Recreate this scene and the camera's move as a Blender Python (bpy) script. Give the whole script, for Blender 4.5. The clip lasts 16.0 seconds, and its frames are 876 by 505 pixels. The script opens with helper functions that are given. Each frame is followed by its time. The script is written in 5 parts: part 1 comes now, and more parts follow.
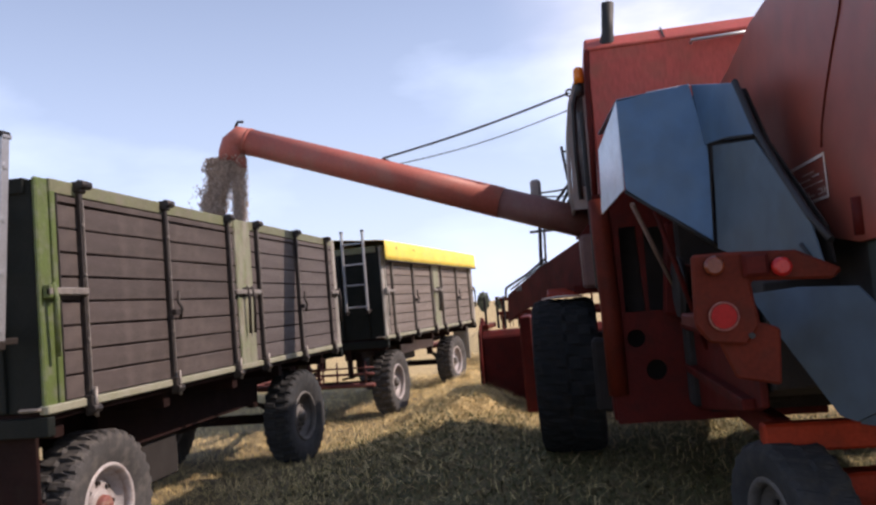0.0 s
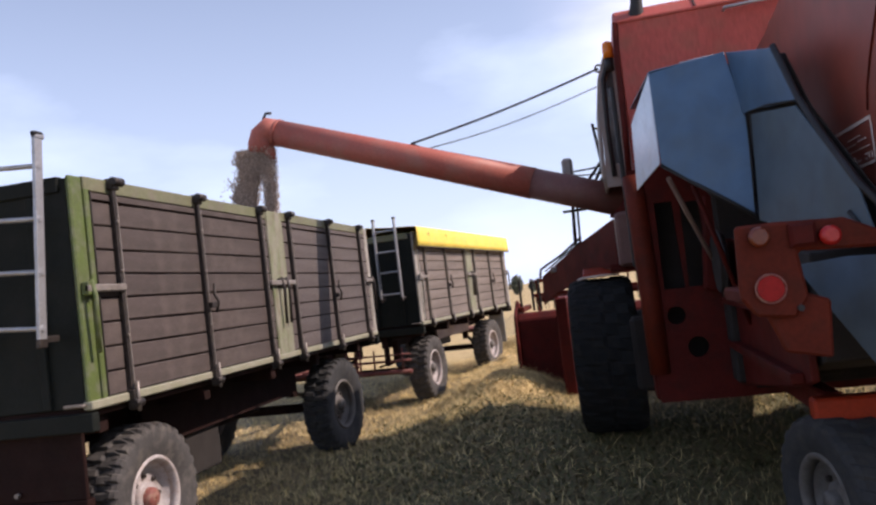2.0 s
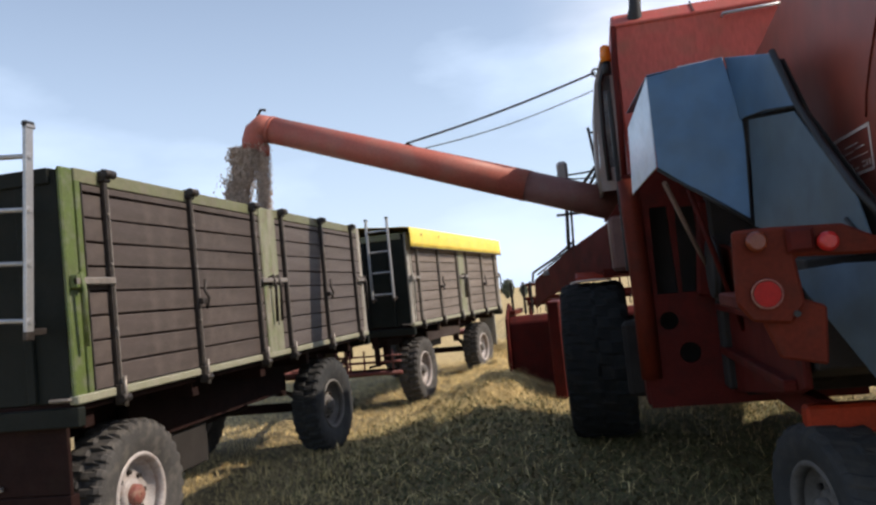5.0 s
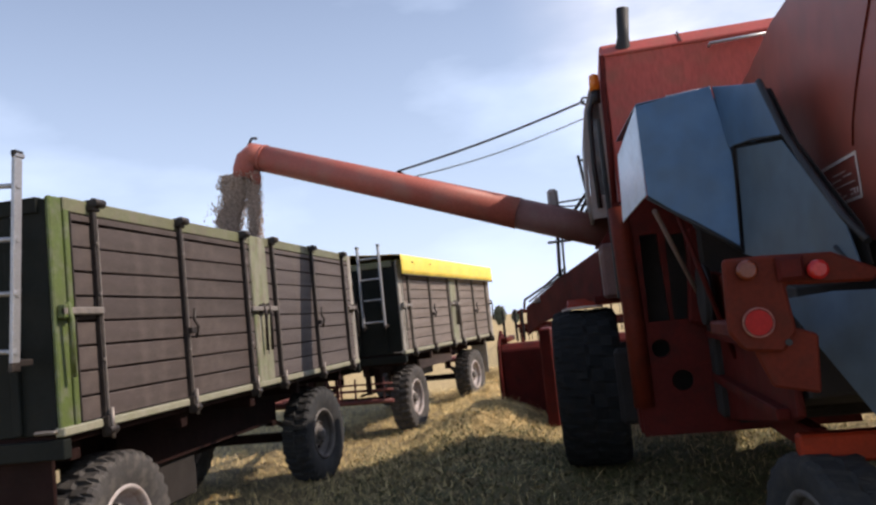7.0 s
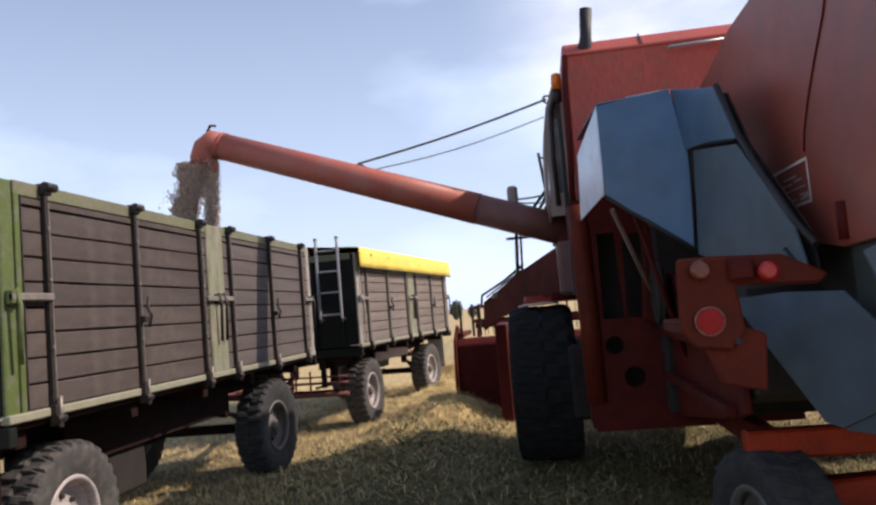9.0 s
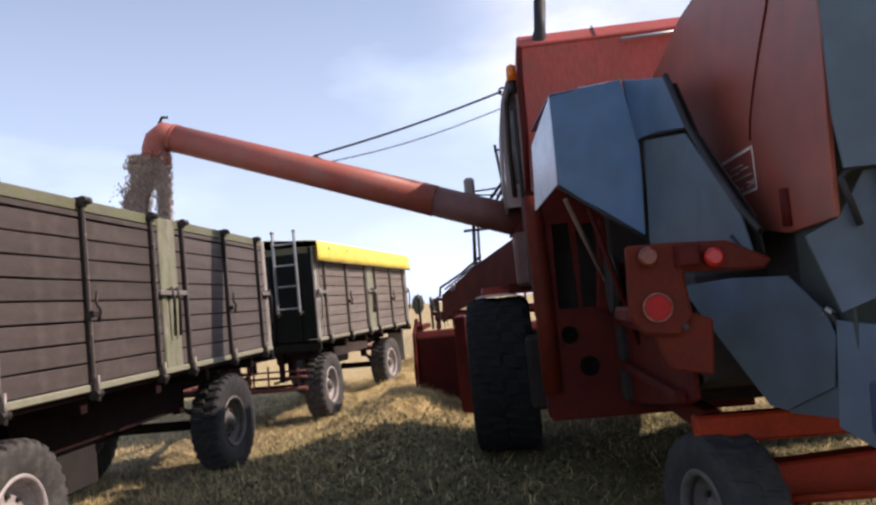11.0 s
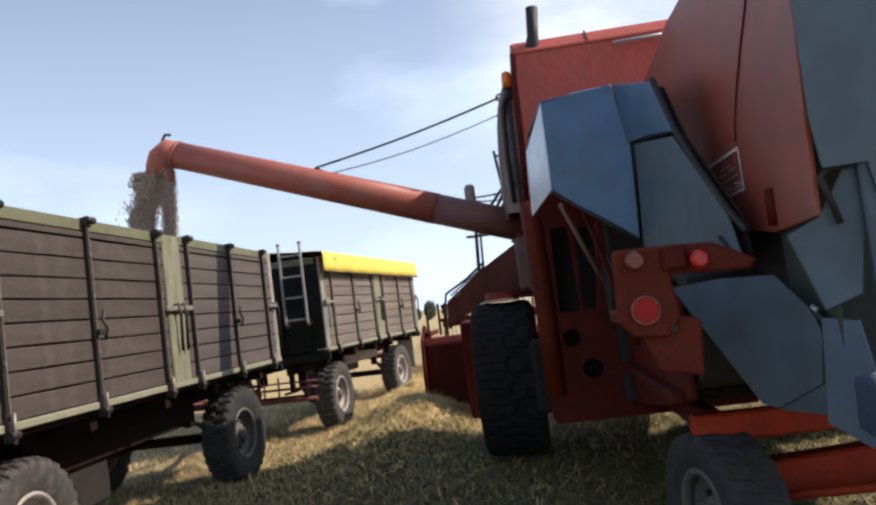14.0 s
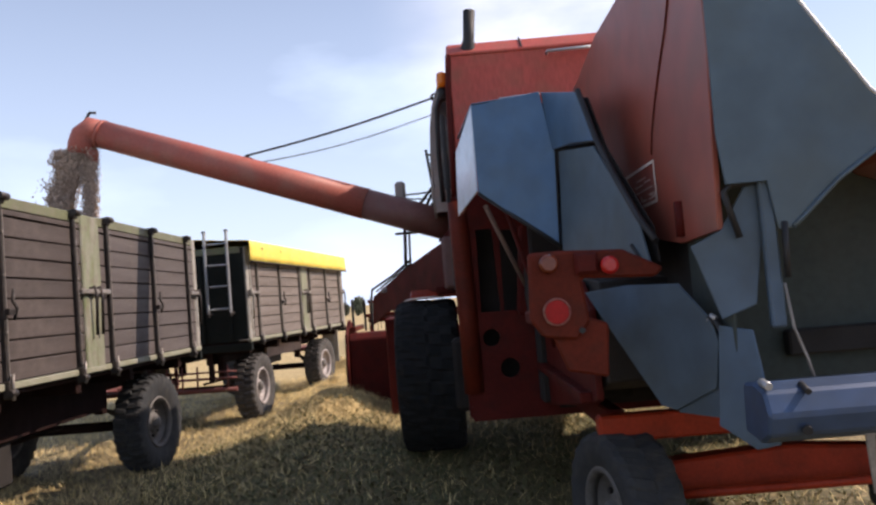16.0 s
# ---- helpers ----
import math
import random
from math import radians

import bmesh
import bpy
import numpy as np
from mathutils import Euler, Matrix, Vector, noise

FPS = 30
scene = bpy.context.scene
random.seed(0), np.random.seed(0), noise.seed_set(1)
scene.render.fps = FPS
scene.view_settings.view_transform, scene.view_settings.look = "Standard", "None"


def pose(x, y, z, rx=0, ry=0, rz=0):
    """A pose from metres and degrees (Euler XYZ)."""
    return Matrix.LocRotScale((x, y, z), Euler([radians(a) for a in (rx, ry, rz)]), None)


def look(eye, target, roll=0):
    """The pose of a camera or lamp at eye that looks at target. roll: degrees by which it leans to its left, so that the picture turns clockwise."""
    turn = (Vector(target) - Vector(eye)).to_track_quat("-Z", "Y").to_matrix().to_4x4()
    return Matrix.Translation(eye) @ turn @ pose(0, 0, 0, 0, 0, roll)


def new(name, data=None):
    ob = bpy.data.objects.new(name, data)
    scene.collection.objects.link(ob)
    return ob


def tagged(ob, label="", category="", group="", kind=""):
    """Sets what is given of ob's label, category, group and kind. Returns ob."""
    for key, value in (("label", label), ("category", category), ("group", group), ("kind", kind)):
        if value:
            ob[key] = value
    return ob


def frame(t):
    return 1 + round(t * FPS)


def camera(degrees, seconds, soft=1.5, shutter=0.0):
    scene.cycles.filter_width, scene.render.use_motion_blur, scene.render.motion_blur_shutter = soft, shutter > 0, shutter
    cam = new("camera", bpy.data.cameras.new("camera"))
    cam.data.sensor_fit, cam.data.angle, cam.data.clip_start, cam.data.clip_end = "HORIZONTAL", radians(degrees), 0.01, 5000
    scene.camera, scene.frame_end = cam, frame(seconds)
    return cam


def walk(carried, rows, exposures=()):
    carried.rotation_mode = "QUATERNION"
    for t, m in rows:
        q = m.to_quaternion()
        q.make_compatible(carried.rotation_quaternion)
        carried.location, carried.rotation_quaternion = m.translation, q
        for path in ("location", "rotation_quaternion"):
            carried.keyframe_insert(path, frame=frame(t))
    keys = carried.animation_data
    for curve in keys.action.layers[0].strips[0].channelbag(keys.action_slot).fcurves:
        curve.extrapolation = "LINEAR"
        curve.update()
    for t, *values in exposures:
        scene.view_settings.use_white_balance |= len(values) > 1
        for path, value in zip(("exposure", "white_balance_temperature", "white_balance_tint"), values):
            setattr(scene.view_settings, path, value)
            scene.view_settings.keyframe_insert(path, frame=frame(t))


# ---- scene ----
cam = camera(59.4, 16.0, 2.5)

PATH = [
    (0, (3.292, -7.025, 1.782), (2.955, -5.058, 1.917), -4.9),
    (0.5, (3.283, -7.029, 1.779), (2.917, -5.066, 1.899), -4.8),
    (1, (3.271, -7.025, 1.775), (2.891, -5.066, 1.908), -5.8),
    (1.5, (3.268, -7.0, 1.779), (2.868, -5.044, 1.901), -5.4),
    (2, (3.268, -6.97, 1.774), (2.846, -5.018, 1.88), -6.9),
    (2.5, (3.272, -6.948, 1.769), (2.838, -4.997, 1.866), -7.6),
    (3, (3.275, -6.942, 1.776), (2.85, -4.99, 1.881), -7.2),
    (3.5, (3.263, -6.949, 1.772), (2.826, -5.0, 1.882), -6.8),
    (4, (3.256, -6.948, 1.764), (2.835, -4.996, 1.875), -6.7),
    (6.5, (3.236, -6.924, 1.76), (2.847, -4.966, 1.889), -4.8),
    (7, (3.249, -6.927, 1.773), (2.878, -4.97, 1.949), -6.0),
    (7.5, (3.253, -6.924, 1.771), (2.888, -4.964, 1.93), -6.0),
    (8, (3.239, -6.932, 1.766), (2.89, -4.968, 1.918), -5.4),
    (8.5, (3.247, -6.924, 1.767), (2.916, -4.958, 1.923), -5.5),
    (9, (3.242, -6.936, 1.77), (2.976, -4.96, 1.921), -4.9),
    (9.2, (3.248, -6.923, 1.763), (3.014, -4.942, 1.907), -5.0),
    (11.3, (3.302, -6.912, 1.743), (3.143, -4.923, 1.867), -5.6),
    (11.5, (3.33, -6.917, 1.748), (3.18, -4.926, 1.867), -5.7),
    (12, (3.358, -6.913, 1.747), (3.231, -4.919, 1.84), -6.1),
    (12.5, (3.368, -6.938, 1.748), (3.256, -4.944, 1.848), -6.5),
    (13, (3.368, -6.953, 1.737), (3.271, -4.958, 1.837), -6.5),
    (13.5, (3.375, -6.946, 1.737), (3.241, -4.953, 1.849), -6.4),
    (14, (3.381, -6.967, 1.751), (3.187, -4.982, 1.895), -7.3),
    (14.5, (3.38, -6.975, 1.75), (3.223, -4.985, 1.875), -6.1),
    (15, (3.412, -6.977, 1.736), (3.253, -4.986, 1.83), -3.9),
    (15.5, (3.438, -6.99, 1.724), (3.346, -4.995, 1.822), -4.2),
    (16, (3.435, -7.022, 1.734), (3.416, -5.026, 1.853), -4.8),
]
walk(cam, [(t, look(eye, target, roll)) for t, eye, target, roll in PATH], [(0, 0.11, 6800, 24), (3.5, 0.13, 6800, 26), (4.0, 0.08, 6900, 12), (6.5, 0.05, 6850, 18), (9.0, 0.07, 6850, 20), (11.5, 0.17, 6900, 23), (13.3, 0.17, 6900, 24), (14.0, 0.12, 6950, 15), (15.0, 0.12, 6950, 17), (16.0, 0.20, 6950, 21)])

# ---------------------------------------------------------------- light
SUN = Vector((1.0, 0.14, 0.885)).normalized()
CLOUD = Vector((0.175, 0.92, 0.355)).normalized()
world = bpy.data.worlds.new("sky")
scene.world = world
world.use_nodes = True
wn, wl = world.node_tree.nodes, world.node_tree.links
wn.clear()
w_out = wn.new("ShaderNodeOutputWorld")
w_bg = wn.new("ShaderNodeBackground")
w_bg.inputs["Strength"].default_value = 0.13
w_sky = wn.new("ShaderNodeTexSky")
w_sky.sky_type = 'NISHITA'
w_sky.sun_disc = False
w_sky.sun_elevation = math.asin(SUN.z)
w_sky.sun_rotation = math.atan2(SUN.x, SUN.y)
w_sky.air_density, w_sky.dust_density, w_sky.ozone_density = 1.0, 1.0, 2.0
# thin summer haze and a few soft clouds
w_co = wn.new("ShaderNodeTexCoord")
w_map = wn.new("ShaderNodeMapping")
w_map.inputs["Scale"].default_value = (1.0, 1.0, 2.6)
w_map.inputs["Location"].default_value = (0.55, 0.2, 0.1)
w_noise = wn.new("ShaderNodeTexNoise")
w_noise.inputs["Scale"].default_value = 2.6
w_noise.inputs["Detail"].default_value = 6
w_ramp = wn.new("ShaderNodeValToRGB")
w_ramp.color_ramp.elements[0].position, w_ramp.color_ramp.elements[1].position = 0.48, 0.72
w_ramp.color_ramp.elements[1].color = (0.5, 0.5, 0.5, 1)
w_sep = wn.new("ShaderNodeSeparateXYZ")
w_haze = wn.new("ShaderNodeMapRange")
w_haze.inputs["From Min"].default_value, w_haze.inputs["From Max"].default_value = 0.0, 0.55
w_haze.inputs["To Min"].default_value, w_haze.inputs["To Max"].default_value = 0.62, 0.10
w_add = wn.new("ShaderNodeMath")
w_add.operation = 'MULTIPLY_ADD'
w_add.inputs[1].default_value = 0.75
w_mix = wn.new("ShaderNodeMixRGB")
w_mix.inputs["Color2"].default_value = (6.5, 8.35, 10.9, 1)
wl.new(w_co.outputs["Generated"], w_map.inputs["Vector"])
wl.new(w_map.outputs["Vector"], w_noise.inputs["Vector"])
wl.new(w_noise.outputs["Fac"], w_ramp.inputs["Fac"])
wl.new(w_co.outputs["Generated"], w_sep.inputs["Vector"])
wl.new(w_sep.outputs["Z"], w_haze.inputs["Value"])
w_dist = wn.new("ShaderNodeVectorMath")
w_dist.operation = 'DISTANCE'
w_dist.inputs[1].default_value = CLOUD
w_near = wn.new("ShaderNodeMapRange")
w_near.interpolation_type = 'SMOOTHSTEP'
w_near.inputs["From Min"].default_value, w_near.inputs["From Max"].default_value = 0.03, 0.26
w_near.inputs["To Min"].default_value, w_near.inputs["To Max"].default_value = 1.0, 0.0
w_puff = wn.new("ShaderNodeMath")
w_puff.operation = 'MULTIPLY'
w_soft = wn.new("ShaderNodeMapRange")
w_soft.inputs["From Min"].default_value, w_soft.inputs["From Max"].default_value = 0.30, 0.70
w_white = wn.new("ShaderNodeMixRGB")
w_white.inputs["Color2"].default_value = (11.5, 12.0, 12.6, 1)
wl.new(w_co.outputs["Generated"], w_dist.inputs[0])
wl.new(w_dist.outputs["Value"], w_near.inputs["Value"])
wl.new(w_noise.outputs["Fac"], w_soft.inputs["Value"])
w_puff.use_clamp = True
wl.new(w_near.outputs["Result"], w_puff.inputs[0])
wl.new(w_soft.outputs["Result"], w_puff.inputs[1])
wl.new(w_ramp.outputs["Color"], w_add.inputs[0])
wl.new(w_haze.outputs["Result"], w_add.inputs[2])
wl.new(w_add.outputs["Value"], w_mix.inputs["Fac"])
wl.new(w_sky.outputs["Color"], w_mix.inputs["Color1"])
wl.new(w_puff.outputs["Value"], w_white.inputs["Fac"])
wl.new(w_mix.outputs["Color"], w_white.inputs["Color1"])
wl.new(w_white.outputs["Color"], w_bg.inputs["Color"])
wl.new(w_bg.outputs["Background"], w_out.inputs["Surface"])

sun = new("sun", bpy.data.lights.new("sun", 'SUN'))
sun.data.energy, sun.data.angle, sun.data.color = 4.6, radians(0.6), (1.0, 0.91, 0.79)
sun.matrix_world = look(SUN * 50, (0, 0, 0))


# ---------------------------------------------------------------- materials
def mat(name, base, second=None, rough=0.6, metal=0.0, scale=3.0, grain=60.0, amount=0.6, bump=0.15,
        stretch=(1, 1, 1), dirt=None, dirt_amount=0.0, per_object=0.0, per_island=0.0, spec=0.5, coat=0.0):
    """A surface with colour at two scales, an optional layer of dirt, and fine relief."""
    m = bpy.data.materials.new(name)
    m.use_nodes = True
    n, l = m.node_tree.nodes, m.node_tree.links
    b = n["Principled BSDF"]
    co, mp = n.new("ShaderNodeTexCoord"), n.new("ShaderNodeMapping")
    mp.inputs["Scale"].default_value = stretch
    l.new(co.outputs["Object"], mp.inputs["Vector"])
    big, small = n.new("ShaderNodeTexNoise"), n.new("ShaderNodeTexNoise")
    for tex, s, d in ((big, scale, 5), (small, grain, 4)):
        tex.inputs["Scale"].default_value, tex.inputs["Detail"].default_value = s, d
        l.new(mp.outputs["Vector"], tex.inputs["Vector"])
    ramp = n.new("ShaderNodeMapRange")
    ramp.inputs["From Min"].default_value, ramp.inputs["From Max"].default_value = 0.35, 0.68
    l.new(big.outputs["Fac"], ramp.inputs["Value"])
    mul = n.new("ShaderNodeMath")
    mul.operation = 'MULTIPLY'
    mul.inputs[1].default_value = amount
    l.new(ramp.outputs["Result"], mul.inputs[0])
    mix = n.new("ShaderNodeMixRGB")
    mix.inputs["Color1"].default_value = (*base, 1)
    mix.inputs["Color2"].default_value = (*(second or [c * 0.6 for c in base]), 1)
    l.new(mul.outputs[0], mix.inputs["Fac"])
    fine = n.new("ShaderNodeMixRGB")
    fine.blend_type = 'OVERLAY'
    fine.inputs["Fac"].default_value = 0.35
    l.new(mix.outputs["Color"], fine.inputs["Color1"])
    l.new(small.outputs["Fac"], fine.inputs["Color2"])
    colour = fine.outputs["Color"]
    if dirt:
        dn, dr = n.new("ShaderNodeTexNoise"), n.new("ShaderNodeMapRange")
        dn.inputs["Scale"].default_value, dn.inputs["Detail"].default_value = scale * 2.7, 8
        dr.inputs["From Min"].default_value, dr.inputs["From Max"].default_value = 0.48, 0.72
        dr.inputs["To Max"].default_value = dirt_amount
        l.new(co.outputs["Object"], dn.inputs["Vector"])
        l.new(dn.outputs["Fac"], dr.inputs["Value"])
        dm = n.new("ShaderNodeMixRGB")
        dm.inputs["Color2"].default_value = (*dirt, 1)
        l.new(dr.outputs["Result"], dm.inputs["Fac"])
        l.new(colour, dm.inputs["Color1"])
        colour = dm.outputs["Color"]
    for on, node, socket in ((per_object, "ShaderNodeObjectInfo", "Random"), (per_island, "ShaderNodeNewGeometry", "Random Per Island")):
        if on:
            info, rng, hsv = n.new(node), n.new("ShaderNodeMapRange"), n.new("ShaderNodeHueSaturation")
            rng.inputs["To Min"].default_value, rng.inputs["To Max"].default_value = 1 - on, 1 + on
            l.new(info.outputs[socket], rng.inputs["Value"])
            l.new(rng.outputs["Result"], hsv.inputs["Value"])
            l.new(colour, hsv.inputs["Color"])
            colour = hsv.outputs["Color"]
    l.new(colour, b.inputs["Base Color"])
    rr = n.new("ShaderNodeMapRange")
    rr.inputs["To Min"].default_value, rr.inputs["To Max"].default_value = max(rough - 0.12, 0.03), min(rough + 0.15, 1)
    l.new(big.outputs["Fac"], rr.inputs["Value"])
    l.new(rr.outputs["Result"], b.inputs["Roughness"])
    b.inputs["Metallic"].default_value = metal
    b.inputs["Specular IOR Level"].default_value = spec
    b.inputs["Coat Weight"].default_value = coat
    if bump:
        bp = n.new("ShaderNodeBump")
        bp.inputs["Strength"].default_value, bp.inputs["Distance"].default_value = bump, 0.01
        l.new(small.outputs["Fac"], bp.inputs["Height"])
        l.new(bp.outputs["Normal"], b.inputs["Normal"])
    return m


DUST = (0.34, 0.28, 0.19)
RED = mat("red_paint", (0.43, 0.076, 0.056), (0.34, 0.062, 0.046), rough=0.55, scale=1.6, grain=45, bump=0.03, stretch=(1, 1, 0.3), dirt=(0.22, 0.10, 0.06), dirt_amount=0.4, spec=0.35)
# The same red paint, its sky reflection put in as a duller brown.
HOOD_RED = mat("sky_dulled_hood_paint", (0.30, 0.072, 0.047), (0.23, 0.064, 0.046), rough=0.42, scale=0.9, grain=5, bump=0.01, dirt=(0.17, 0.085, 0.062), dirt_amount=0.5, spec=0.5)
SLEEVE = mat("grimy_sleeve_paint", (0.17, 0.062, 0.052), (0.11, 0.042, 0.036), rough=0.55, scale=2.5, grain=40, bump=0.06, dirt=(0.15, 0.10, 0.08), dirt_amount=0.4)
AUGER = mat("faded_auger_paint", (0.42, 0.118, 0.085), (0.34, 0.085, 0.062), rough=0.55, scale=1.5, grain=40, bump=0.05, dirt=(0.34, 0.19, 0.15), dirt_amount=0.45, spec=0.35)
# Red darkened beyond its wear, with the shade of these parts in it.
RED_DARK = mat("shaded_worn_red", (0.098, 0.010, 0.007), (0.050, 0.007, 0.005), rough=0.65, scale=2.5, grain=40, bump=0.1, dirt=(0.032, 0.009, 0.007), dirt_amount=0.6, spec=0.15)
ORANGE = mat("orange_paint", (0.125, 0.018, 0.008), (0.066, 0.011, 0.006), rough=0.6, scale=3, grain=50, bump=0.06, dirt=(0.055, 0.016, 0.010), dirt_amount=0.5, spec=0.15)
AXLE = mat("bright_red_paint", (0.34, 0.034, 0.011), (0.20, 0.022, 0.008), rough=0.5, scale=4, grain=50, bump=0.06, dirt=(0.12, 0.022, 0.010), dirt_amount=0.4, spec=0.2)
ZINC = mat("galvanised_sheet", (0.070, 0.152, 0.262), (0.056, 0.115, 0.195), rough=0.42, metal=0.3, scale=0.9, grain=5, bump=0.015, dirt=(0.09, 0.11, 0.10), dirt_amount=0.4)
ZINC_DULL = mat("dull_zinc_sheet", (0.072, 0.114, 0.150), (0.055, 0.088, 0.118), rough=0.5, metal=0.25, scale=0.9, grain=6, bump=0.015, dirt=(0.07, 0.08, 0.065), dirt_amount=0.4)
# Darker copy of the zinc sheet, with the lower parts' shade in it.
SHADED_SHEET = mat("shade_toned_sheet", (0.062, 0.105, 0.160), (0.054, 0.080, 0.100), rough=0.5, metal=0.2, scale=1.8, grain=6, amount=0.9, bump=0.02, dirt=(0.05, 0.06, 0.055), dirt_amount=0.4)
BLUE_BEAM = mat("blue_grey_beam", (0.042, 0.075, 0.145), (0.034, 0.058, 0.11), rough=0.45, metal=0.25, scale=2.5, grain=12, bump=0.02, dirt=(0.06, 0.075, 0.09), dirt_amount=0.4)
SKIRT = mat("dusty_skirt", (0.24, 0.17, 0.15), (0.15, 0.10, 0.09), rough=0.7, scale=4, grain=50, bump=0.08, dirt=(0.28, 0.23, 0.18), dirt_amount=0.5)
PALE = mat("pale_weathered_paint", (0.34, 0.32, 0.28), (0.22, 0.2, 0.17), rough=0.6, scale=5, grain=60, bump=0.12, dirt=(0.14, 0.11, 0.09), dirt_amount=0.5)
# Whitened copy of the zinc sheet: the sky's reflection is in its colour.
ZINC_SKYLIT = mat("sky_toned_zinc", (0.62, 0.70, 0.78), (0.42, 0.50, 0.58), rough=0.35, metal=0.3, scale=2, grain=30, bump=0.03, dirt=(0.3, 0.3, 0.28), dirt_amount=0.3)
ALU = mat("aluminium", (0.42, 0.43, 0.45), (0.3, 0.31, 0.32), rough=0.42, metal=0.6, scale=6, grain=80, bump=0.03)
STEEL = mat("dark_steel", (0.036, 0.029, 0.026), (0.02, 0.018, 0.018), rough=0.55, metal=0.4, scale=7, grain=90, bump=0.1, dirt=(0.13, 0.105, 0.085), dirt_amount=0.3)
STEEL_PALE = mat("worn_and_glint_steel", (0.27, 0.24, 0.21), (0.12, 0.105, 0.095), rough=0.5, metal=0.4, scale=11, grain=90, bump=0.1)
# Worn bar steel, paled further to hold the sun on the second trailer.
BAR_PALE = mat("worn_sunlit_bar", (0.17, 0.15, 0.125), (0.08, 0.07, 0.06), rough=0.65, metal=0.2, scale=6, grain=70, bump=0.1, dirt=(0.24, 0.21, 0.17), dirt_amount=0.5)
BLACK = mat("black_rubber_trim", (0.012, 0.012, 0.014), rough=0.6, scale=5, bump=0.05)
# Near-black stand-in for shade in openings, gaps and under parts.
VOID = mat("near_black_shade", (0.02, 0.016, 0.014), rough=0.9, scale=5, bump=0.05)
RUBBER = mat("tyre_rubber", (0.011, 0.0125, 0.013), (0.018, 0.018, 0.018), rough=0.85, scale=5, grain=50, bump=0.2, dirt=(0.035, 0.031, 0.026), dirt_amount=0.4, spec=0.25)
RUBBER_MID = mat("mid_dark_tyre_rubber", (0.027, 0.029, 0.031), (0.019, 0.020, 0.021), rough=0.85, scale=5, grain=50, bump=0.2, dirt=(0.07, 0.064, 0.055), dirt_amount=0.4)
RUBBER_DUSTY = mat("dusty_tyre_rubber", (0.058, 0.055, 0.053), (0.036, 0.034, 0.033), rough=0.85, scale=5, grain=50, bump=0.2, dirt=(0.15, 0.135, 0.115), dirt_amount=0.5)
RIM = mat("rim_paint", (0.40, 0.37, 0.36), (0.25, 0.22, 0.21), rough=0.5, scale=6, grain=60, bump=0.08, dirt=(0.2, 0.12, 0.08), dirt_amount=0.5)
RIM_DARK = mat("dark_rim_paint", (0.13, 0.12, 0.11), (0.07, 0.065, 0.06), rough=0.6, scale=6, grain=60, bump=0.08, dirt=(0.05, 0.04, 0.03), dirt_amount=0.5)
HUB = mat("red_hub_paint", (0.24, 0.075, 0.06), (0.15, 0.05, 0.04), rough=0.6, scale=9, bump=0.1, dirt=DUST, dirt_amount=0.5)
PLANK = mat("weathered_board", (0.066, 0.050, 0.045), (0.047, 0.036, 0.032), rough=0.75, scale=2.2, grain=34, stretch=(6, 0.5, 6), amount=0.7, bump=0.25, dirt=(0.13, 0.105, 0.09), dirt_amount=0.35, per_object=0.12)
PLANK_GREY = mat("greyed_board", (0.100, 0.082, 0.078), (0.071, 0.058, 0.055), rough=0.75, scale=2.2, grain=34, stretch=(6, 0.5, 6), amount=0.7, bump=0.25, dirt=(0.13, 0.105, 0.09), dirt_amount=0.35, per_object=0.12)
# Paler copy for the second trailer, its stronger sunlight put into the colour.
PLANK_PALE = mat("sunlit_tone_board", (0.175, 0.145, 0.125), (0.12, 0.097, 0.083), rough=0.75, scale=2.2, grain=34, stretch=(6, 0.5, 6), amount=0.7, bump=0.25, dirt=(0.13, 0.105, 0.09), dirt_amount=0.35, per_object=0.12)
EDGE_RAIL = mat("worn_green_edge_rail", (0.27, 0.265, 0.20), (0.19, 0.20, 0.115), rough=0.55, scale=5, grain=60, bump=0.12, dirt=(0.30, 0.27, 0.22), dirt_amount=0.6)
RAIL = mat("olive_frame_paint", (0.145, 0.155, 0.082), (0.12, 0.115, 0.075), rough=0.6, scale=3, grain=50, bump=0.1, dirt=(0.17, 0.145, 0.115), dirt_amount=0.7)
GREEN = mat("green_frame_paint", (0.085, 0.125, 0.028), (0.07, 0.085, 0.03), rough=0.55, scale=4, grain=50, bump=0.08, dirt=(0.15, 0.15, 0.115), dirt_amount=0.75)
MIDPOST = mat("flaking_post_paint", (0.25, 0.24, 0.19), (0.12, 0.16, 0.05), rough=0.65, scale=4.5, grain=60, amount=0.75, bump=0.15, dirt=(0.16, 0.12, 0.1), dirt_amount=0.6, stretch=(2, 2, 0.7))
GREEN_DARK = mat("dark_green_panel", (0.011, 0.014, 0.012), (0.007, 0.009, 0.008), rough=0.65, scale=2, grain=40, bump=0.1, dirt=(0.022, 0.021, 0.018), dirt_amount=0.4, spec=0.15)
